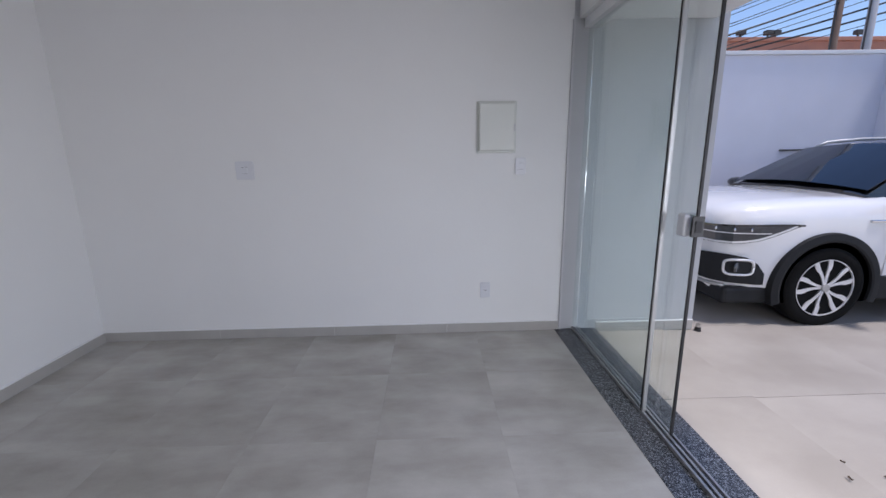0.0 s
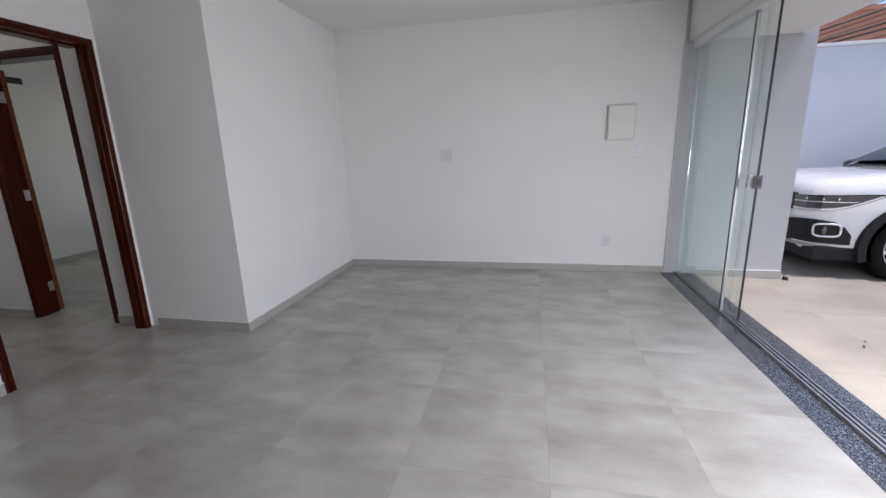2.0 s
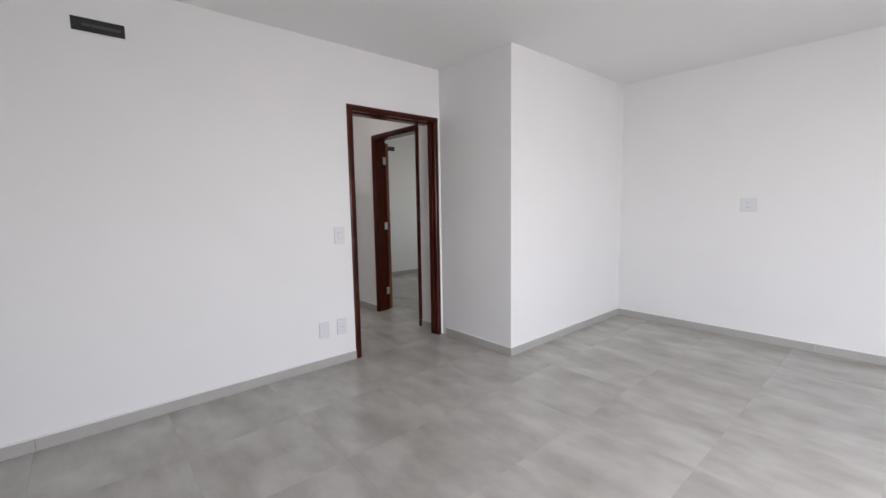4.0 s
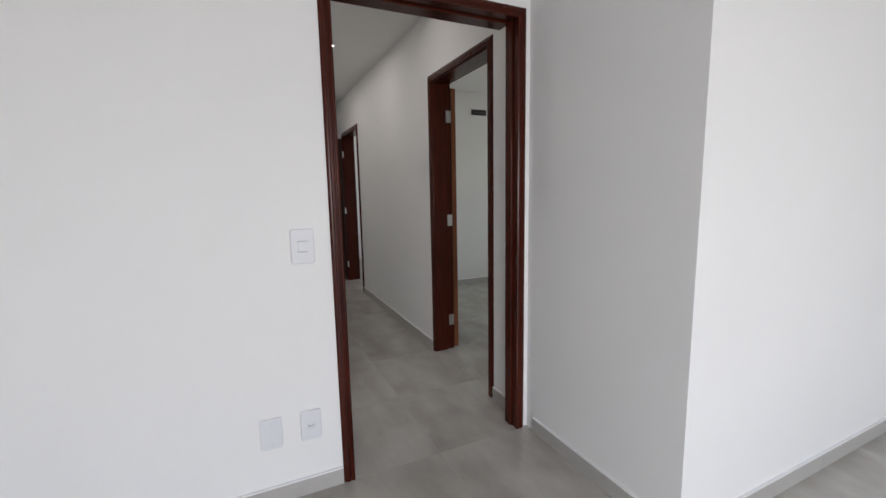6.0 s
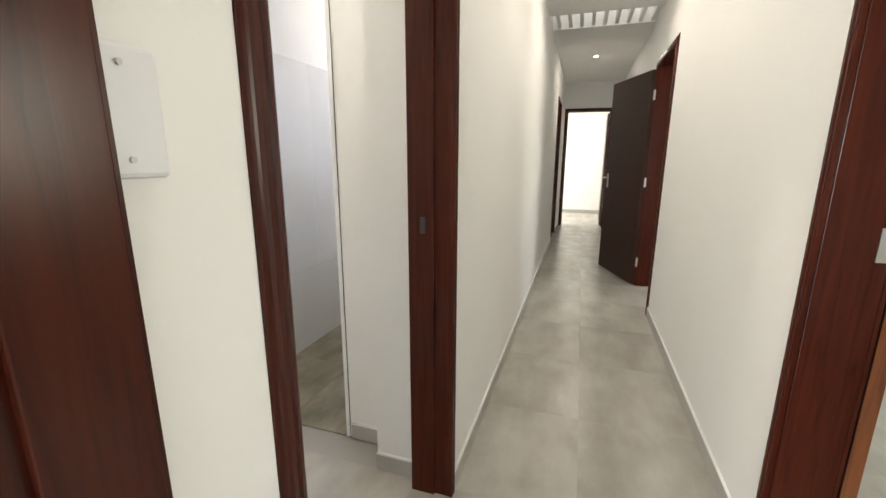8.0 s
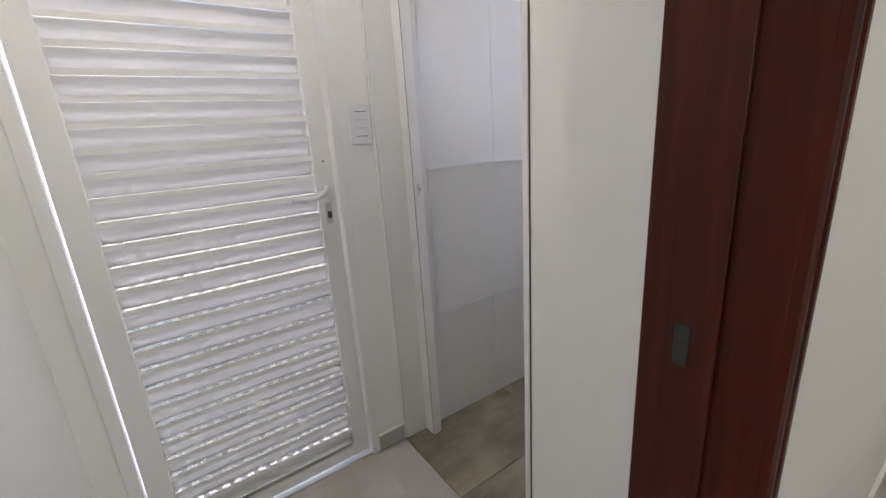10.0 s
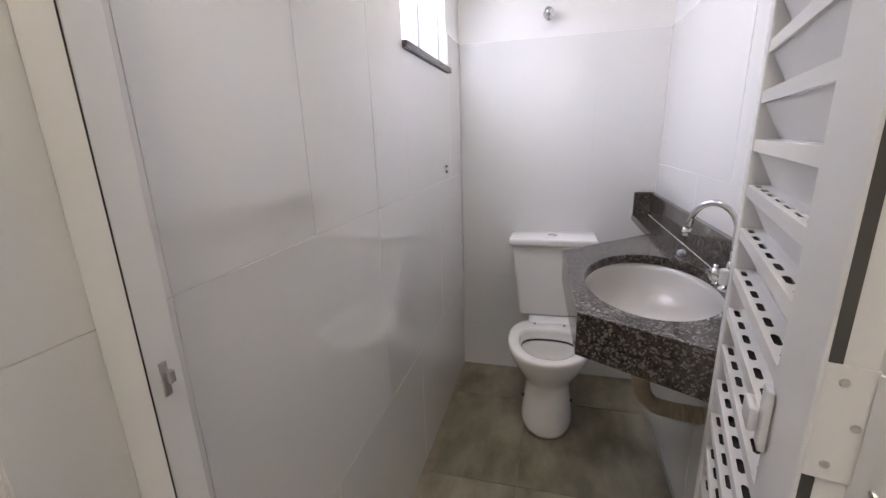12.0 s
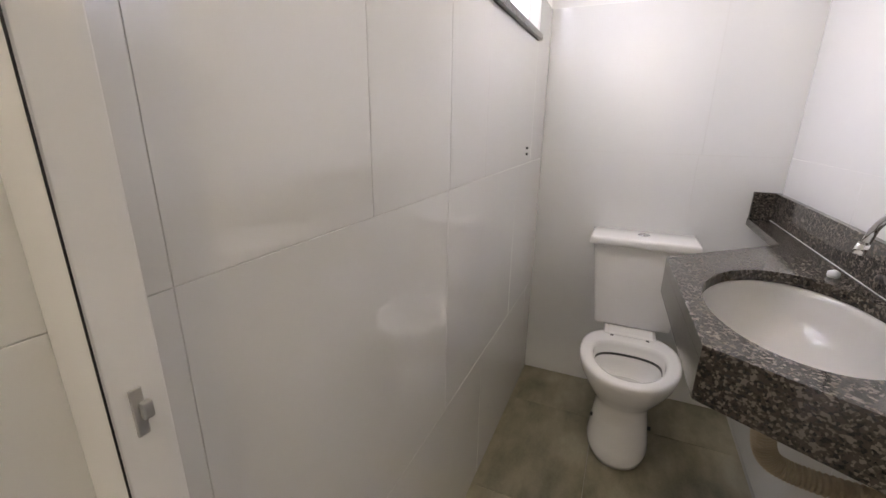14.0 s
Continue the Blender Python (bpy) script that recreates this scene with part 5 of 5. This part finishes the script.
            bmesh.ops.create_cone(bm, cap_ends=True, segments=40, radius1=0.236, radius2=0.236, depth=0.02)
            bm.transform(Matrix.Translation((wx, s * (W + 0.004), 0.335)) @ Matrix.Rotation(radians(90), 4, "X"))
            put("rim_dish", bm, M_TYRE, wh)
            bm = bmesh.new()
            ring = []
            for k in range(48):
                a = 2 * math.pi * k / 48
                ring.append([bm.verts.new((wx + rad * math.cos(a), s * yy, 0.335 + rad * math.sin(a))) for rad, yy in ((0.229, W + 0.010), (0.230, W + 0.026), (0.236, W + 0.026))])
            for k in range(48):
                p, q = ring[k], ring[(k + 1) % 48]
                for i in range(2):
                    bm.faces.new((p[i], p[i + 1], q[i + 1], q[i]))
            bmesh.ops.recalc_face_normals(bm, faces=bm.faces)
            put("rim_ring", bm, M_RIM, wh)
            for k in range(5):
                for e in (-1, 1):
                    a0 = 2 * math.pi * k / 5 + radians(100)
                    bm = bmesh.new()
                    low, high = [], []
                    for rad, mid, half in ((0.030, 0.20, 0.008), (0.085, 0.17, 0.010), (0.135, 0.22, 0.012), (0.165, 0.27, 0.017), (0.195, 0.27, 0.018), (0.228, 0.25, 0.017)):
                        a = a0 + e * mid + 0.25 * (rad - 0.13)
                        low.append((rad * math.cos(a) + half * math.sin(a), rad * math.sin(a) - half * math.cos(a)))
                        high.append((rad * math.cos(a) - half * math.sin(a), rad * math.sin(a) + half * math.cos(a)))
                    bm.faces.new([bm.verts.new((p, 0, q)) for p, q in low + high[::-1]])
                    bmesh.ops.recalc_face_normals(bm, faces=bm.faces)
                    bmesh.ops.solidify(bm, geom=list(bm.faces), thickness=0.012)
                    bm.transform(Matrix.Translation((wx, s * (W + 0.022), 0.335)))
                    put("spoke", bm, M_RIM, wh)
            bm = bmesh.new()
            bmesh.ops.create_cone(bm, cap_ends=True, segments=20, radius1=0.034, radius2=0.030, depth=0.02)
            bm.transform(Matrix.Translation((wx, s * (W + 0.026), 0.335)) @ Matrix.Rotation(radians(90), 4, "X"))
            put("hub_cap", bm, M_ALU_RAW, wh)

        # headlight wrapping round the corner; a runs along the plan outline of the nose from the middle
        def nose(a, z, out=0.022):
            run = [0, 0.60, 0.725, 0.835, 1.012, 1.283, 1.483]
            x = float(np.interp(a, run, [0.0, 0.0, 0.035, 0.11, 0.28, 0.55, 0.75]))
            y = float(np.interp(a, run, [0.0, 0.60, 0.72, 0.80, 0.85, 0.868, 0.874]))
            lean = 0.10 * max(0.0, z - 0.78)
            k = min(1.0, max(0.0, (a - 0.50) / 0.40))
            return (x + lean - out * (1.0 - 0.8 * k), s * (y + out * k), z)

        def strip(rows):
            return [(nose(a0, t0), nose(a1, t1), nose(a1, b1), nose(a0, b0)) for (a0, t0, b0), (a1, t1, b1) in zip(rows, rows[1:])]
        rows = [(0.60, 0.844, 0.702), (0.66, 0.845, 0.700), (0.725, 0.848, 0.698), (0.835, 0.853, 0.700), (0.92, 0.856, 0.708), (1.012, 0.858, 0.726), (1.10, 0.860, 0.755), (1.20, 0.860, 0.795), (1.283, 0.858, 0.832), (1.34, 0.853, 0.848)]
        hl = skin("headlight", strip(rows), M_LAMP, label="clear headlight with chrome lower edge", off=0.010)

        def proud(rows2, d=0.006):
            return [tuple((p[0] - d, p[1] + s * d, p[2]) for p in q) for q in strip(rows2)]
        skin("headlight_trim", proud([(a, b + 0.020, b + 0.004) for a, t, b in rows[:-1]]), M_RIM, hl, "bright light strip along the lower edge", off=0.006)
        skin("headlight_bezel", proud([(a, t, t - 0.014) for a, t, b in rows]), M_CARBLACK, hl, off=0.006)
        skin("light_divider", proud([(a, 0.790, 0.783) for a, t, b in rows[:7]]), M_RIM, hl, off=0.005)
        for a, w in ((0.72, 0.036), (0.84, 0.036), (0.95, 0.034)):
            bm = bmesh.new()
            bmesh.ops.create_uvsphere(bm, u_segments=14, v_segments=8, radius=1)
            bm.transform(Matrix.Translation(nose(a, 0.815, 0.024)) @ Matrix.Rotation(s * radians(40 if a > 0.7 else 15), 4, "Z") @ Matrix.Diagonal((0.012, w, 0.018, 1)))
            put("projector", bm, M_CHROME, hl, smooth=True)
        # fog lamp pocket with a bright ring
        rows = [(0.46, 0.585, 0.40), (0.60, 0.605, 0.39), (0.725, 0.615, 0.385), (0.835, 0.612, 0.38), (0.95, 0.590, 0.375), (1.03, 0.54, 0.37), (1.09, 0.46, 0.37)]
        skin("fog_pocket", strip(rows), M_CLAD, label="black fog lamp pocket", off=0.008)
        bm = bmesh.new()
        pts3 = []
        for k in range(33):
            a = 2 * math.pi * k / 32
            c, q = math.cos(a), math.sin(a)
            u = 0.100 * (abs(c) ** 0.5) * (1 if c > 0 else -1)
            v = 0.062 * (abs(q) ** 0.5) * (1 if q > 0 else -1)
            pts3.append(nose(0.900 + u, 0.510 + v, 0.030))
        tube(bm, pts3, 0.011, seg=6)
        put("fog_ring", bm, M_RIM, label="silver fog lamp ring", smooth=True)
        bm = bmesh.new()
        bmesh.ops.create_uvsphere(bm, u_segments=16, v_segments=8, radius=1)
        bm.transform(Matrix.Translation(nose(0.900, 0.510, 0.014)) @ Matrix.Rotation(s * radians(58), 4, "Z") @ Matrix.Diagonal((0.016, 0.075, 0.046, 1)))
        put("fog_lamp", bm, M_LAMP, smooth=True)
    # grille, bumper inlet, lower lip, plate
    put("grille", bx(-0.022, 0.06, -0.585, 0.585, 0.690, 0.858, bevel=0.008), M_BLACK, label="black grille with chrome bars")
    for k in range(3):
        for j in range(-5, 6):
            put("grille_bar", bx(-0.030, -0.018, j * 0.105 - 0.032, j * 0.105 + 0.032, 0.730 + k * 0.044, 0.738 + k * 0.044, bevel=0.002), M_CHROME)
    put("grille_trim", bx(-0.030, 0.02, -0.46, 0.46, 0.674, 0.689, bevel=0.003), M_CHROME)
    put("lower_grille", bx(-0.020, 0.08, -0.52, 0.52, 0.35, 0.52, bevel=0.01), M_BLACK)
    bm = bmesh.new()
    tube(bm, [(0.10, -0.80, 0.34), (0.03, -0.62, 0.345), (-0.022, -0.40, 0.35), (-0.03, 0.0, 0.35), (-0.022, 0.40, 0.35), (0.03, 0.62, 0.345), (0.10, 0.80, 0.34)], 0.018, seg=8)
    put("bumper_strip", bm, M_ALU_RAW, label="silver strip under the bumper", smooth=True)
    bm = bmesh.new()
    box(bm, 0.06, 0.50, -0.855, 0.855, 0.20, 0.345, bevel=0.03)
    put("bumper_cladding", bm, M_CLAD, label="dark grey lower bumper")
    put("underbody", bx(0.4, 4.0, -0.74, 0.74, 0.19, 0.30), M_BLACK)
    put("wiper", bx(1.19, 1.23, -0.55, 0.35, 1.072, 1.082), M_BLACK)
    return r


car(1.170, 0.93, -0.062)

# dry leaves blown over the yard
M_DRYLEAF = mat("dry_brown_leaf", (0.14, 0.10, 0.07), 0.8, var=0.3, scale=60)
random.seed(21)
for x, y in ((0.73, -1.47), (0.65, -1.58), (0.83, -1.57), (2.09, -0.66), (2.02, -1.12), (1.05, -1.89), (0.73, -2.09), (0.72, -2.18), (0.85, -2.27), (0.52, -2.37)):
    q = root("fallen_leaf", label="small dry brown leaf lying on the yard slabs", category="leaf", group="fallen leaves")
    bm = bmesh.new()
    n, size = 8, random.uniform(0.010, 0.017)
    rim = [bm.verts.new((size * math.cos(2 * math.pi * i / n), 0.45 * size * math.sin(2 * math.pi * i / n), 0.006 + 0.005 * (i % 2))) for i in range(n)]
    mid = bm.verts.new((0, 0, 0.002))
    for i in range(n):
        bm.faces.new((rim[i], rim[(i + 1) % n], mid))
    bmesh.ops.solidify(bm, geom=list(bm.faces), thickness=0.0012)
    row = max(0, int(math.floor(x + 0.275)))
    bm.transform(Matrix.Translation((x, y, -0.024 - 0.012 * row)) @ Matrix.Rotation(random.uniform(0, 3.1), 4, "Z"))
    part("blade", bm, M_DRYLEAF, q)

# buildings across the street
r = root("orange_building", label="long terracotta-painted building across the street", category="building")
part("wall", bx(14, 60, 30, 40, -0.1, 9.35), M_ORANGE, r)
part("parapet", bx(13.9, 60.1, 29.85, 40.1, 9.35, 9.62, bevel=0.02), M_ORANGE2, r, "paler parapet")
for k in range(3):
    w = part("window", bx(34.5 + k * 5, 36.0 + k * 5, 29.93, 29.99, 5.6, 7.0), M_BLACK, r)
    part("window_frame", bx(34.4 + k * 5, 36.1 + k * 5, 29.90, 29.928, 5.5, 5.6), M_WALL, w)
for x in (22.2, 24.3, 24.9, 31.3, 32.0, 40.0):
    q = root("roof_floodlight", label="small dark floodlight on the building's parapet", category="floodlight", group="parapet floodlights")
    part("lamp_housing", bx(x, x + 0.55, 29.8, 30.2, 9.78, 10.1, bevel=0.03), M_DARKGREY, q)
    part("bracket", bx(x + 0.2, x + 0.3, 29.95, 30.05, 9.62, 9.78), M_DARKGREY, q)
r = root("tall_edge_building", label="narrow white building beside the orange one", category="building")
part("wall", bx(12.2, 13.7, 28, 36, -0.1, 10.4), M_WALL, r)
part("roof", bx(12.1, 13.8, 27.9, 36.1, 10.4, 10.6), M_WALL, r)

r = root("tiled_house", label="low house with clay tile roof over the street", category="house")
part("wall", bx(24.3, 33, 20.6, 27, -0.1, 2.5), M_OCHRE, r)
part("gable_wall", bx(24.6, 33, 23.0, 27, 2.5, 4.6), M_OCHRE, r)
for y0, z0, y1, z1, n in ((20.0, 2.15, 22.8, 3.35, 36), (22.6, 3.9, 26.6, 5.7, 36)):
    rf = None
    bm = bmesh.new()
    for k in range(n):
        xa, xb = 24.0 + k * 0.26, 24.0 + (k + 1) * 0.26
        xm = (xa + xb) / 2
        a = [bm.verts.new((xa, y0, z0)), bm.verts.new((xm, y0, z0 + 0.09)), bm.verts.new((xb, y0, z0))]
        c = [bm.verts.new((xa, y1, z1)), bm.verts.new((xm, y1, z1 + 0.09)), bm.verts.new((xb, y1, z1))]
        bm.faces.new((a[0], a[1], c[1], c[0]))
        bm.faces.new((a[1], a[2], c[2], c[1]))
    bmesh.ops.remove_doubles(bm, verts=bm.verts, dist=1e-4)
    bmesh.ops.solidify(bm, geom=list(bm.faces), thickness=0.05)
    part("roof", bm, M_ROOFTILE, r, "clay tile roof")
part("fascia", bx(24.0, 33.3, 22.5, 22.62, 3.72, 3.90), M_WALL, r)


def pole(x, y, h, rad, material, label):
    r = root("utility_pole", label=label, category="utility pole")
    bm = bmesh.new()
    tube(bm, [(x, y, -0.1), (x - 0.04, y, h)], [rad, rad * 0.8], seg=12)
    part("shaft", bm, material, r, smooth=True)
    part("crossarm", bx(x - 0.9, x + 0.9, y - 0.06, y + 0.06, h - 0.6, h - 0.48), M_POLE, r)
    bm = bmesh.new()
    tube(bm, [(x - rad - 0.03, y - 0.05, 3.2), (x - rad - 0.02, y - 0.05, h - 0.7)], 0.03, seg=8)
    part("conduit", bm, M_DARKGREY, r)
    return r


pole(14.80, 14.0, 10.5, 0.15, M_POLE, "weathered brown utility pole by the street")
pole(16.15, 14.0, 10.2, 0.17, M_POLEGREY, "grey concrete utility pole by the street")
random.seed(7)
for k in range(16):
    za, zb = 4.75 + k * 0.16 + random.uniform(-0.1, 0.1), 7.0 + k * 0.30 + random.uniform(-0.15, 0.15)
    thick = 0.035 if k in (1, 2, 5) else 0.014
    r = root("overhead_cable", label="thick black overhead cable above the street" if thick > 0.02 else "thin overhead wire above the street", category="cable", group="street cables")
    bm = bmesh.new()
    xa, xb = 8.6, 17.4
    pts = []
    for i in range(15):
        t = i / 14
        pts.append((2.0 + (30.0 - 2.0) * t, 14.0 + 0.12 * math.sin(k), za + (zb - za) * ((2.0 + 28 * t) - xa) / (xb - xa) - 0.5 * math.sin(math.pi * t)))
    tube(bm, pts, thick, seg=6)
    part("strand", bm, M_BLACK, r)


# ---- tiles ----
def tile_mesh(name, sx, sy, material, t=0.012, bevel=0.0012):
    bm = bmesh.new()
    box(bm, -sx / 2, sx / 2, -sy / 2, sy / 2, -t, 0)
    top = [e for e in bm.edges if all(v.co.z > -1e-6 for v in e.verts)]
    bmesh.ops.bevel(bm, geom=top, offset=bevel, segments=1, affect="EDGES", profile=0.5)
    return mesh_of(name, bm, material)


def piece(name, me, parent, m):
    ob = new(name, me)
    ob.parent = parent
    ob.matrix_basis = m
    return ob


P = 0.625
floor_root = root("floor_tiling", label="grey cement-look porcelain floor tiles, satin finish", category="floor", kind="structure")
REGIONS = [(-4.70, -0.165, -6.99, -0.001), (-12.9, -4.70, -2.97, -1.97), (-7.83, -4.9, -1.82, 1.2), (-5.94, -4.9, -4.30, -2.97), (-14.9, -12.74, -3.7, -1.2), (-9.0, -8.0, -1.97, -1.0)]
cache = {}
nx, ny = int(15 / P) + 1, int(9 / P) + 1
for i in range(nx):
    for j in range(-2, ny):
        x1, y1 = -0.165 - i * P, -j * P
        x0, y0 = x1 - P, y1 - P
        if not any(x1 > a and x0 < b and y1 > c and y0 < d for a, b, c, d in REGIONS):
            continue
        if x0 < -5.94 and y1 < -2.98:
            continue
        y1c = y1
        if j == 0 and x0 > -3.8:
            y1c = 0.0
        cx, cy = (x0 + x1) / 2, (y0 + y1) / 2
        if -6.05 < x0 < -5.94 < x1 and cy < -3.0:
            x0 = -5.945
        if y1 > -4.31 > y0 and x1 < -4.8:
            y0 = -4.31
        key = (round(x1 - x0, 3), round(y1 - y0, 3))
        if key not in cache:
            cache[key] = tile_mesh("tile", key[0] - 0.0004, key[1] - 0.0004, M_FLOORTILE, bevel=0.0002)
        piece("tile", cache[key], floor_root, Matrix.Translation(((x0 + x1) / 2, (y0 + y1) / 2, random.uniform(-0.0003, 0.0002))))

lav_floor = root("lavatory_floor", label="mottled olive-beige lavatory floor tiles", category="floor", kind="structure")
me = tile_mesh("tile", 0.598, 0.598, M_LAVTILE)
for i in range(4):
    for j in range(2):
        sx = 0.598 if i < 3 else 0.32
        x = -5.945 - 0.60 * i - sx / 2
        piece("tile", me if i < 3 else tile_mesh("tile", 0.32, 0.598, M_LAVTILE), lav_floor, Matrix.Translation((x, -3.40 - 0.60 * j - 0.18, -0.002)))

# lavatory wall tiles: three courses, 8 mm proud of the plaster
TOP = 1.862
COURSE = (0.0, 0.602, 1.236, TOP)
glaze = root("lavatory_wall_tiling", label="large white glazed tiles, lower lavatory walls", category="wall tiles", kind="structure")


def wall_tile(axis, face, side, u0, u1, z0, z1):
    g = 0.0006
    bm = bmesh.new()
    box(bm, -(u1 - u0) / 2 + g, (u1 - u0) / 2 - g, -(z1 - z0) / 2 + g, (z1 - z0) / 2 - g, -0.0075, 0)
    top = [e for e in bm.edges if all(v.co.z > -1e-6 for v in e.verts)]
    bmesh.ops.bevel(bm, geom=top, offset=0.0005, segments=1, affect="EDGES", profile=0.5)
    ob = new("tile", mesh_of("tile", bm, M_TILE))
    ob.parent = glaze
    n = Vector((side, 0, 0)) if axis == "x" else Vector((0, side, 0))
    up = Vector((0, 0, 1))
    right = up.cross(n)
    rot = Matrix((right, up, n)).transposed().to_4x4()
    c = (u0 + u1) / 2
    loc = Vector((face, c, (z0 + z1) / 2)) if axis == "x" else Vector((c, face, (z0 + z1) / 2))
    tilt = Matrix.Rotation(random.uniform(-0.0012, 0.0012), 4, "X") @ Matrix.Rotation(random.uniform(-0.0012, 0.0012), 4, "Y")
    ob.matrix_basis = Matrix.Translation(loc) @ rot @ tilt


def course(axis, face, side, joints, k, rows=COURSE):
    for a, b in zip(joints, joints[1:]):
        wall_tile(axis, face, side, min(a, b), max(a, b), rows[k], rows[k + 1])


S = -4.284
ROWS_S = (0.0, 0.545, 1.195, TOP)
course("y", S, 1, [-5.945, -6.50, -7.20, -7.90, -8.058], 0, ROWS_S)
course("y", S, 1, [-5.945, -6.155, -6.86, -7.56, -8.058], 1, ROWS_S)
for a, b in ((-5.945, -6.155), (-6.155, -6.52), (-6.52, -6.87)):
    wall_tile("y", S, 1, b, a, ROWS_S[2], TOP)
wall_tile("y", S, 1, -7.155, -6.87, ROWS_S[2], TOP)
wall_tile("y", S, 1, -7.795, -7.155, ROWS_S[2], 1.686)
wall_tile("y", S, 1, -8.058, -7.795, ROWS_S[2], TOP)
for k, j in ((0, [-4.284, -3.88, -3.27]), (1, [-4.284, -3.60, -3.27]), (2, [-4.284, -3.59, -3.27])):
    course("x", -8.059, 1, j, k)
for k, j in ((0, [-6.05, -6.45, -7.15, -8.058]), (1, [-6.05, -6.80, -7.45, -8.058]), (2, [-6.05, -6.45, -7.15, -8.058])):
    course("y", -3.272, -1, j, k)

# white grout a little below the glaze
M_WHITE_GROUT = mat("white_tile_grout", (0.66, 0.65, 0.63), 0.9, var=0.05, scale=20)
bm = bmesh.new()
holed(bm, "y", S - 0.0070, S - 0.0016, -8.056, -5.946, 0.002, TOP - 0.001, [(-7.795, -7.155, 1.686, TOP - 0.001)])
part("grout", bm, M_WHITE_GROUT, glaze)
part("grout", bx(-8.0660, -8.0606, -4.282, -3.273, 0.002, TOP - 0.001), M_WHITE_GROUT, glaze)
part("grout", bx(-8.056, -6.052, -3.2704, -3.2650, 0.002, TOP - 0.001), M_WHITE_GROUT, glaze)

# yard paving slabs
yard = root("yard_paving", label="beige concrete yard slabs with thin joints", category="paving", kind="structure")
pm = tile_mesh("slab", 0.996, 0.996, M_PAVE, t=0.03, bevel=0.001)
for i in range(9):
    for j in range(-6, 4):
        x0 = 0.725 - 1.0 + i
        if i == 0:
            sx = 0.55
            piece("slab", tile_mesh("slab", 0.547, 0.996, M_PAVE, t=0.03, bevel=0.001), yard, Matrix.Translation((0.172 + 0.275, -0.45 + j, -0.028)))
        else:
            piece("slab", pm, yard, Matrix.Translation((x0 + 0.5, -0.45 + j, -0.024 - 0.012 * i)))
